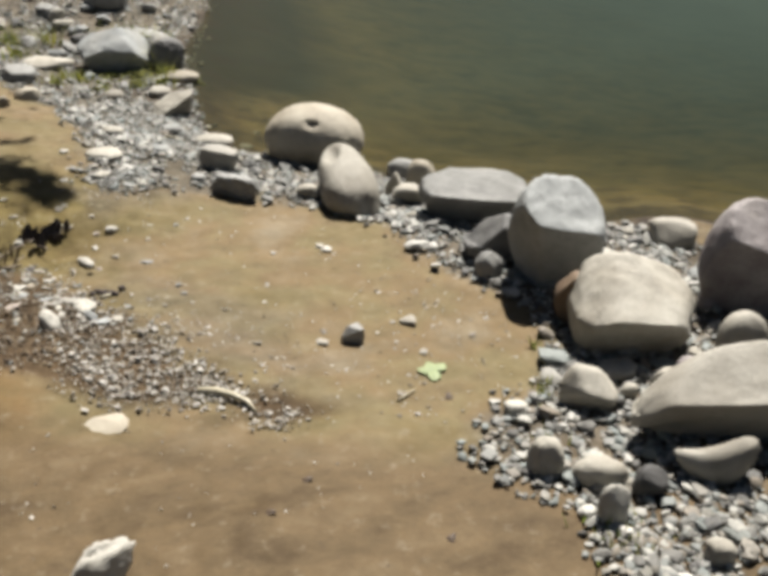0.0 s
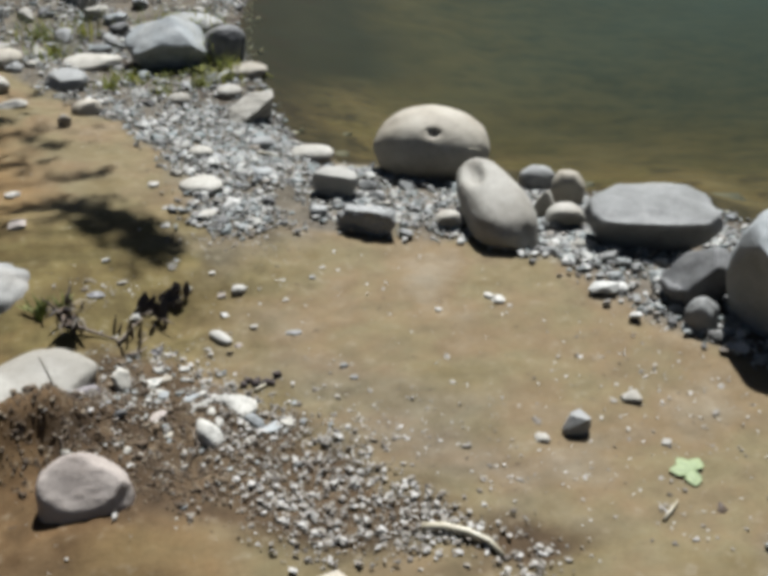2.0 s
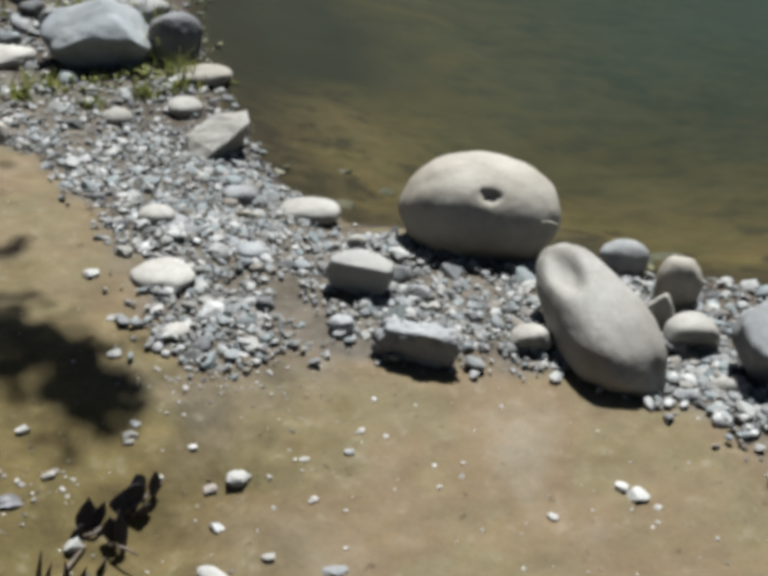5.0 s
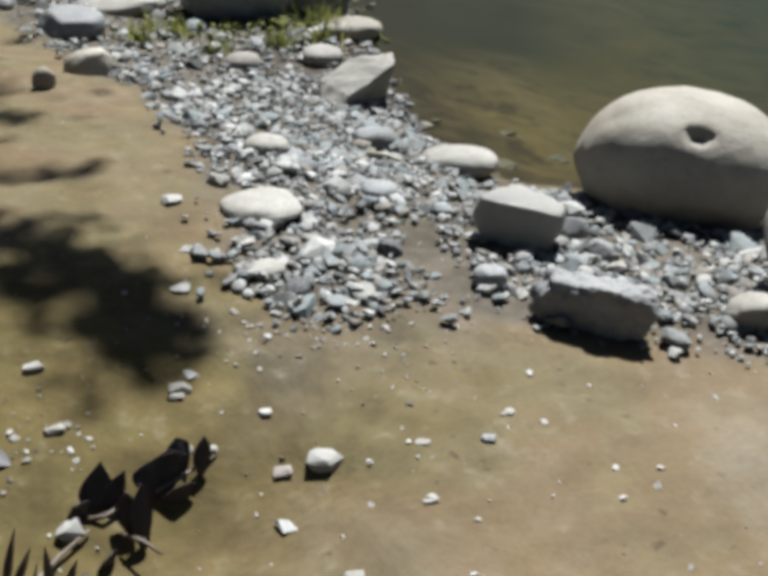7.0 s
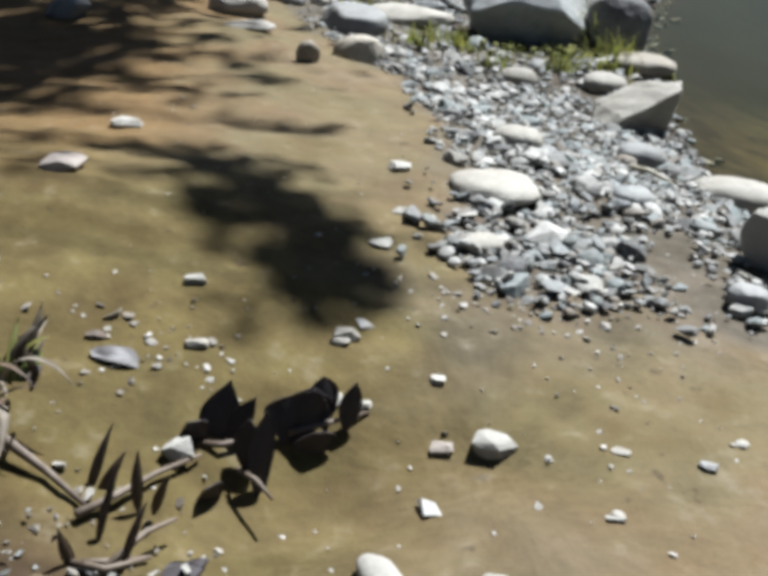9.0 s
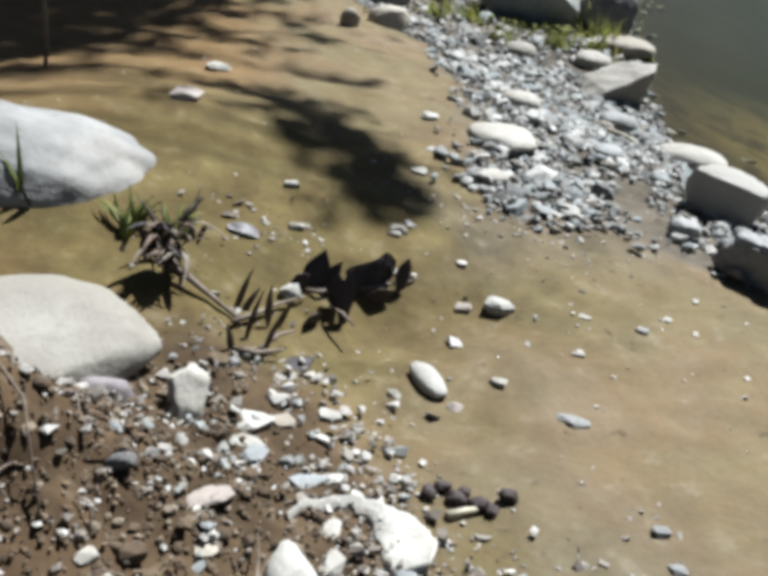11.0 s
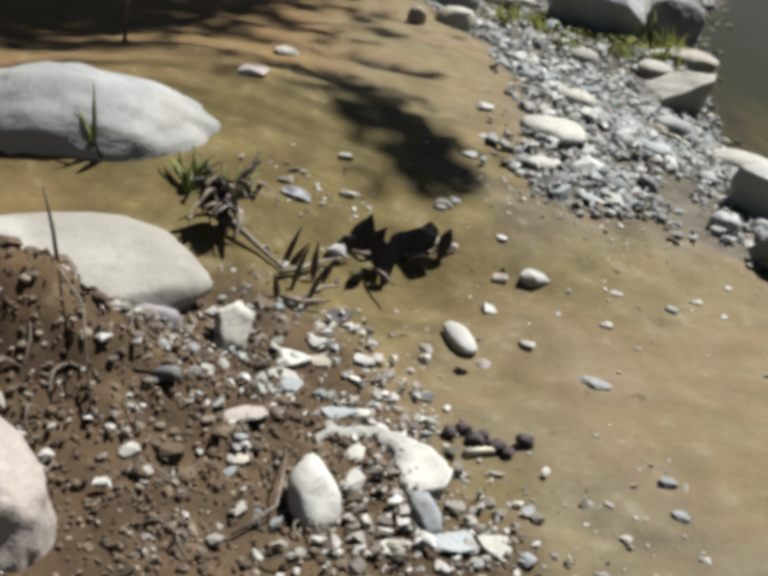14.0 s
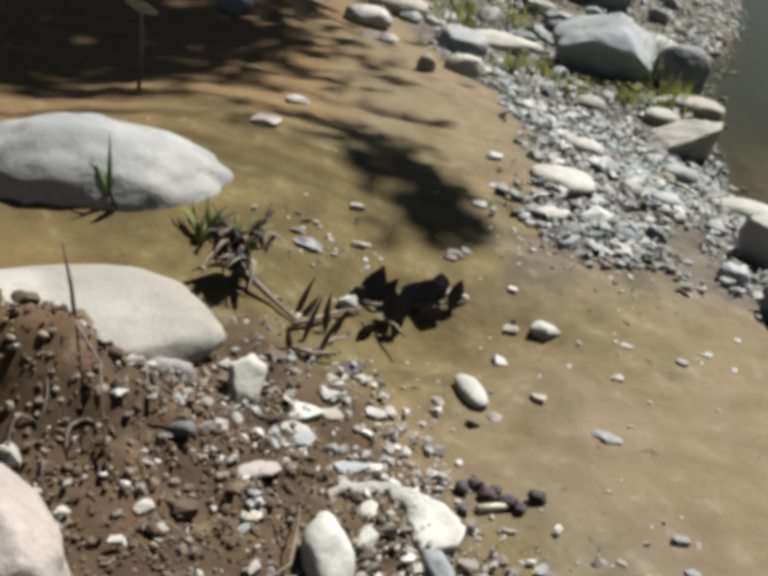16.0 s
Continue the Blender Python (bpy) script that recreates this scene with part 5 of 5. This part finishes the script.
def curved_plate():
    """A bent rind of stone: a thin rim that widens into a plate, higher along its outer edge."""
    outer = ((-0.190, -0.290), (-0.175, -0.275), (-0.150, -0.263), (-0.126, -0.271), (-0.108, -0.284), (-0.093, -0.306), (-0.099, -0.332))
    inner = ((-0.188, -0.293), (-0.174, -0.280), (-0.151, -0.271), (-0.135, -0.284), (-0.130, -0.308), (-0.127, -0.328), (-0.120, -0.337))
    steps, across = 32, 9
    n = (steps + 1) * (across + 1)
    verts, faces = [], []
    for side in (0, 1):
        for i in range(steps + 1):
            s = i / steps
            p, q = along(outer, s), along(inner, s)
            for k in range(across + 1):
                u = k / across
                c = p.lerp(q, u)
                rag = 0.0012 * noise.noise(Vector((c.x, c.y, 0)) * 240) + 0.0016 * noise.noise(Vector((c.x, c.y, 3)) * 80)
                rise = (0.003 + 0.009 * s) * (1 - u) ** 0.7 + 0.002
                verts.append((c.x + rag, c.y + rag, height_at(c.x, c.y) + rise + 0.7 * rag - side * (0.003 + 0.003 * s)))
    for side in (0, 1):
        for i in range(steps):
            for k in range(across):
                a = side * n + i * (across + 1) + k
                quad = (a, a + across + 1, a + across + 2, a + 1)
                faces.append(quad if side else quad[::-1])
    rim = [i * (across + 1) for i in range(steps + 1)] + [steps * (across + 1) + k for k in range(1, across + 1)] + [i * (across + 1) + across for i in range(steps - 1, -1, -1)] + list(range(across - 1, 0, -1))
    for a, b in zip(rim, rim[1:] + rim[:1]):
        faces.append((a, b, n + b, n + a))
    return smooth_mesh("curved_stone", verts, faces, STONE_WHITE)


tagged(new("curved_stone", curved_plate()), "curved cream stone rind widening to a broken plate", "stone")
stone("pebble", "bluish pale stone below the curved plate", -0.112, -0.357, 0.02, 0.042, 0.02, 12, STONE_BLUE, 407, sink=0.25, z=height_at(-0.112, -0.357), category="stone", group=LOOSE, cuts=5, level=4, relax=1)

for x, y, w, turn, mat, words, seed in ((-0.096, -0.379, 0.032, 5, STONE_BLUE, "flat bluish angular flake beside the curved stone", 401), (-0.067, -0.373, 0.03, -40, STONE_PALE, "thin pale broken flake on mud", 403), (-0.264, -0.2, 0.02, 40, STONE_PALE, "small pale flake by the cream rock", 404), (-0.219, -0.216, 0.026, -5, STONE_PALE, "pale angular flake among chips", 405), (-0.214, -0.232, 0.026, 60, STONE_BLUE, "small blue grey flake among chips", 406), (-0.195, -0.176, 0.022, 15, STONE_TAN, "flat cream flake among chips", 408), (-0.166, -0.192, 0.022, -10, STONE_WHITE, "small white flake on the mud's edge", 409), (-0.157, -0.24, 0.02, 0, STONE_WHITE, "small white flake beside a blue one", 410), (-0.175, -0.244, 0.03, 30, STONE_BLUE, "flat blue grey flake in fine gravel", 411), (-0.16, -0.30, 0.022, 70, STONE_PALE, "narrow pale flake beside the egg stone", 412), (-0.135, -0.395, 0.022, 50, STONE_PALE, "pale flake in wet gravel", 413)):
    chip("flake", words, x, y, w, w * 0.7, w * 0.24, turn, mat, seed, sink=0.25, z=height_at(x, y), points=9, group="flakes in the near gravel")

for x, y, s in ((-0.09, -0.245, 0.012), (-0.079, -0.236, 0.011), (-0.071, -0.25, 0.013), (-0.055, -0.252, 0.013), (-0.033, -0.244, 0.012), (-0.064, -0.24, 0.009), (-0.046, -0.258, 0.009)):
    stone("alder_cone", "small dark brown alder cone lying on mud", x, y, s * 1.25, s, s * 0.85, rng.uniform(0, 180), CONE, int(1000 * (x + 1)), sink=0.05, z=height_at(x, y), level=3, lumps=0.3, category="cone", group="cones on the mud")
for x, y in ((0.099, -0.936), (0.023, -0.994), (0.244, -1.104), (0.400, -0.780)):
    leafy = tagged(new("dead_leaf", blade("dead_leaf", 0.026, 0.016, LEAF_BROWN, bend=0.9, fold=0.4)), "small curled brown leaf on wet mud", "leaf", "fallen leaves")
    leafy.matrix_world = at_ground(x, y, 0.006, -72, 0, 40 + 300 * x)
fresh = stand("green_leaf", "pale green lobed leaf lying on mud", "leaf", 0.409, -0.712)
for turn in (-60, 0, 60, 150):
    part("lobe", blade("lobe", 0.032, 0.024, plain_material("leaf_pale", (0.11, 0.145, 0.055), (0.18, 0.21, 0.1), 40) if turn == -60 else bpy.data.materials["leaf_pale"], bend=0.3, fold=0.15), fresh, m=pose(0, 0, 0.006, -78, 0, turn))

sprig = stand("green_sprig", "thin green grass sprig in front of a grey rock", "plant", -0.436, 0.052)
for dx, length, width, lean, turn in ((0.0, 0.075, 0.005, 4, 20), (0.004, 0.055, 0.005, -12, 60), (-0.005, 0.045, 0.004, 14, 100), (0.008, 0.03, 0.006, 40, -40)):
    part("leaf", blade("leaf", length, width, LEAF_GREEN if length > 0.04 else LEAF_WING_DARK, bend=0.4, fold=0.3, shape=0.7), sprig, m=pose(dx, 0, -0.002, lean, 0, turn))
straw = stand("grass_stem", "thin dark grass stem standing before the cream rock", "plant", -0.372, -0.28)
part("stem", tube("stem", [(0, 0, -0.005), (-0.004, 0, 0.025), (-0.011, 0.002, 0.055)], [0.0016, 0.0013, 0.0007], LEAF_BROWN), straw)

# ---- grass and moss at the far rocks ----
grass_v, grass_f, grass_m = [], [], []


def grass_tuft(x, y, count, tall, spread, yellow=0.65):
    """Adds the blades of one tuft."""
    for _ in range(count):
        a, r = rng.uniform(0, 6.283), abs(rng.gauss(0, spread))
        bx, by = x + r * math.cos(a), y + r * math.sin(a)
        h, w, lean, way = tall * rng.uniform(0.5, 1.1), rng.uniform(0.0016, 0.0032), rng.uniform(0.1, 0.8), rng.uniform(0, 6.283)
        z0, k = height_at(bx, by) - 0.003, len(grass_v)
        for s in (0, 0.45, 1.0):
            cx, cy, cz = bx + lean * h * s * s * math.cos(way), by + lean * h * s * s * math.sin(way), z0 + h * s * (1 - 0.3 * lean * s)
            half = w * (1 - 0.9 * s)
            grass_v.extend([(cx - half * math.sin(way), cy + half * math.cos(way), cz), (cx + half * math.sin(way), cy - half * math.cos(way), cz)])
        grass_f.extend([(k, k + 1, k + 3, k + 2), (k + 2, k + 3, k + 5, k + 4)])
        grass_m.extend([1 if rng.random() < yellow else 0] * 2)


for x, y, n, tall, spread in ((0.205, 1.217, 50, 0.04, 0.03), (0.313, 1.225, 60, 0.045, 0.025), (0.406, 1.231, 40, 0.04, 0.02), (0.428, 1.287, 90, 0.07, 0.03), (0.077, 1.284, 60, 0.06, 0.025), (0.372, 1.443, 110, 0.1, 0.04), (0.463, 1.670, 90, 0.1, 0.05), (0.153, 1.341, 50, 0.05, 0.03), (-0.196, 1.755, 120, 0.1, 0.06), (0.001, 1.629, 60, 0.07, 0.04), (0.354, 1.707, 90, 0.1, 0.05), (0.461, -1.192, 40, 0.03, 0.03), (0.542, -0.849, 22, 0.04, 0.02), (0.482, -0.958, 16, 0.03, 0.015), (0.613, -0.702, 12, 0.03, 0.012), (-0.007, 1.867, 60, 0.09, 0.05), (0.130, 1.831, 50, 0.08, 0.05)):
    grass_tuft(x, y, n, tall, spread)
me = smooth_mesh("grass", grass_v, grass_f, LEAF_GREEN)
me.materials.append(LEAF_YELLOW)
me.polygons.foreach_set("material_index", grass_m)
tagged(new("grass", me), "tufts of yellow green grass at the foot of rocks", "grass", kind="stuff")

moss_spots = scatter(rng, [(0.374, 1.222), (0.525, 1.253), (0.545, 1.330), (0.407, 1.327)], 260, 0.01) + scatter(rng, [(0.169, 1.287), (0.407, 1.309), (0.384, 1.372), (0.200, 1.367)], 120, 0.015)
moss = pebble_bed("moss", "yellow green moss cushions between far rocks", "moss", moss_spots, lambda r: r.uniform(0.006, 0.016), MOSS, 61, flat=0.7, lift=0.012)

# ---- stones lying under the water ----
for x, y, s, turn, deep in ((0.644, 0.781, 0.055, -30, 0.45), (0.503, 0.699, 0.06, 30, 0.7), (0.585, 0.851, 0.05, 5, 0.5), (0.962, 0.327, 0.1, -20, 0.5), (0.915, 0.313, 0.06, 40, 0.7), (1.249, 0.133, 0.12, -20, 0.5)):
    stone("sunken_stone", "dark rough stone lying under murky water", x, y, s, s * deep, s * 0.22, turn, STONE_DARK, int(500 + 100 * x), z=height_at(x, y), sink=0.8, cuts=9, square=3.0, lumps=0.3, relax=1, group="stones under the water")


# ---- the tree that shades the bank ----
def lifted(x, y, h):
    """The place at height h whose shadow falls on x, y."""
    return Vector((x, y, 0)) + SUN_DIR * (h / SUN_DIR.z)


tree = new("tree")
tree.empty_display_size = 0.2
TREE_AT = Vector((-1.508, 2.264, height_at(-1.508, 2.264)))
tree.matrix_world = Matrix.Translation(TREE_AT)
tagged(tree, "leafy riverside tree with overhanging boughs", "tree")
part("trunk", tube("trunk", [(0, 0, -0.2), (0.02, -0.05, 0.9), (0.0, -0.15, 1.8), (0.08, -0.3, 2.7), (0.1, -0.4, 3.6)], [0.16, 0.13, 0.11, 0.08, 0.04], BARK, 12), tree)
leaf_v, leaf_f = [], []


def leaf_clump(centre, count, rx, ry, rz, size):
    for _ in range(count):
        d = Vector((rng.gauss(0, 0.5) * rx, rng.gauss(0, 0.5) * ry, rng.gauss(0, 0.5) * rz))
        turn = Euler((rng.gauss(0, 0.6), rng.gauss(0, 0.6), rng.uniform(0, 6.283))).to_matrix()
        s, k = size * rng.uniform(0.6, 1.2), len(leaf_v)
        for p in ((-0.5, 0, 0), (-0.1, 0.26, 0.05), (0.5, 0, -0.06), (-0.1, -0.26, 0.05)):
            leaf_v.append(centre + d + turn @ (Vector(p) * s) - TREE_AT)
        leaf_f.append((k, k + 1, k + 2, k + 3))


limb_ends = []
for x, y, r, n in ((-0.100, 0.165, 0.022, 26), (-0.106, 0.200, 0.032, 60), (-0.124, 0.247, 0.045, 110), (-0.158, 0.318, 0.05, 130), (-0.197, 0.391, 0.045, 90), (-0.227, 0.447, 0.03, 22), (-0.313, 0.410, 0.05, 20), (-0.377, 0.320, 0.04, 12), (-0.153, 0.612, 0.045, 20), (-0.450, 0.638, 0.05, 18), (-0.163, 0.591, 0.03, 8), (-0.458, 0.445, 0.045, 14), (-0.514, 0.441, 0.05, 16), (-0.624, 0.451, 0.06, 30), (-0.450, 0.638, 0.06, 26), (-0.300, 0.707, 0.06, 22), (-0.149, 0.795, 0.04, 10), (-0.539, 0.706, 0.08, 44), (-0.216, 0.915, 0.05, 16), (-0.713, 0.520, 0.1, 50)):
    h = 2.5 + 0.4 * rng.random()
    c = lifted(x, y, h)
    limb_ends.append(c)
    leaf_clump(c, int(1.15 * n), (1.35 if n > 59 else 2.1) * r, (1.0 if n > 59 else 0.6) * r, 0.08, 0.045)
for x, y in ((-0.638, 0.545), (-0.708, 0.635), (-0.577, 0.665), (-0.821, 0.568), (-0.655, 0.773), (-0.796, 0.723), (-0.517, 0.785), (-0.567, 0.895), (-0.714, 0.901), (-0.419, 0.907), (-0.469, 1.017), (-0.836, 0.843)):
    c = lifted(x, y, 2.6 + 0.5 * rng.random())
    leaf_clump(c, 150, 0.2, 0.1, 0.1, 0.06)
for _ in range(120):
    x, y, h = rng.uniform(-1.9, -0.5), rng.uniform(0.75, 2.4), rng.uniform(2.6, 4.0)
    if x > -0.55 - 0.0 and y < 0.9:
        continue
    c = lifted(x, y, h)
    if rng.random() < 0.3:
        limb_ends.append(c)
    leaf_clump(c, 90 if x < -0.85 else 62, 0.26, 0.2, 0.16, 0.085)
part("crown", smooth_mesh("crown", leaf_v, leaf_f, TREE_LEAF, False), tree)
for c in limb_ends:
    start = TREE_AT + Vector((0.05, -0.25, 2.0 + 1.2 * rng.random()))
    mid = start.lerp(c, 0.5) + Vector((0, 0, 0.18))
    part("limb", tube("limb", [start - TREE_AT, mid - TREE_AT, c - TREE_AT], [0.02, 0.009, 0.003], BARK, 6), tree)
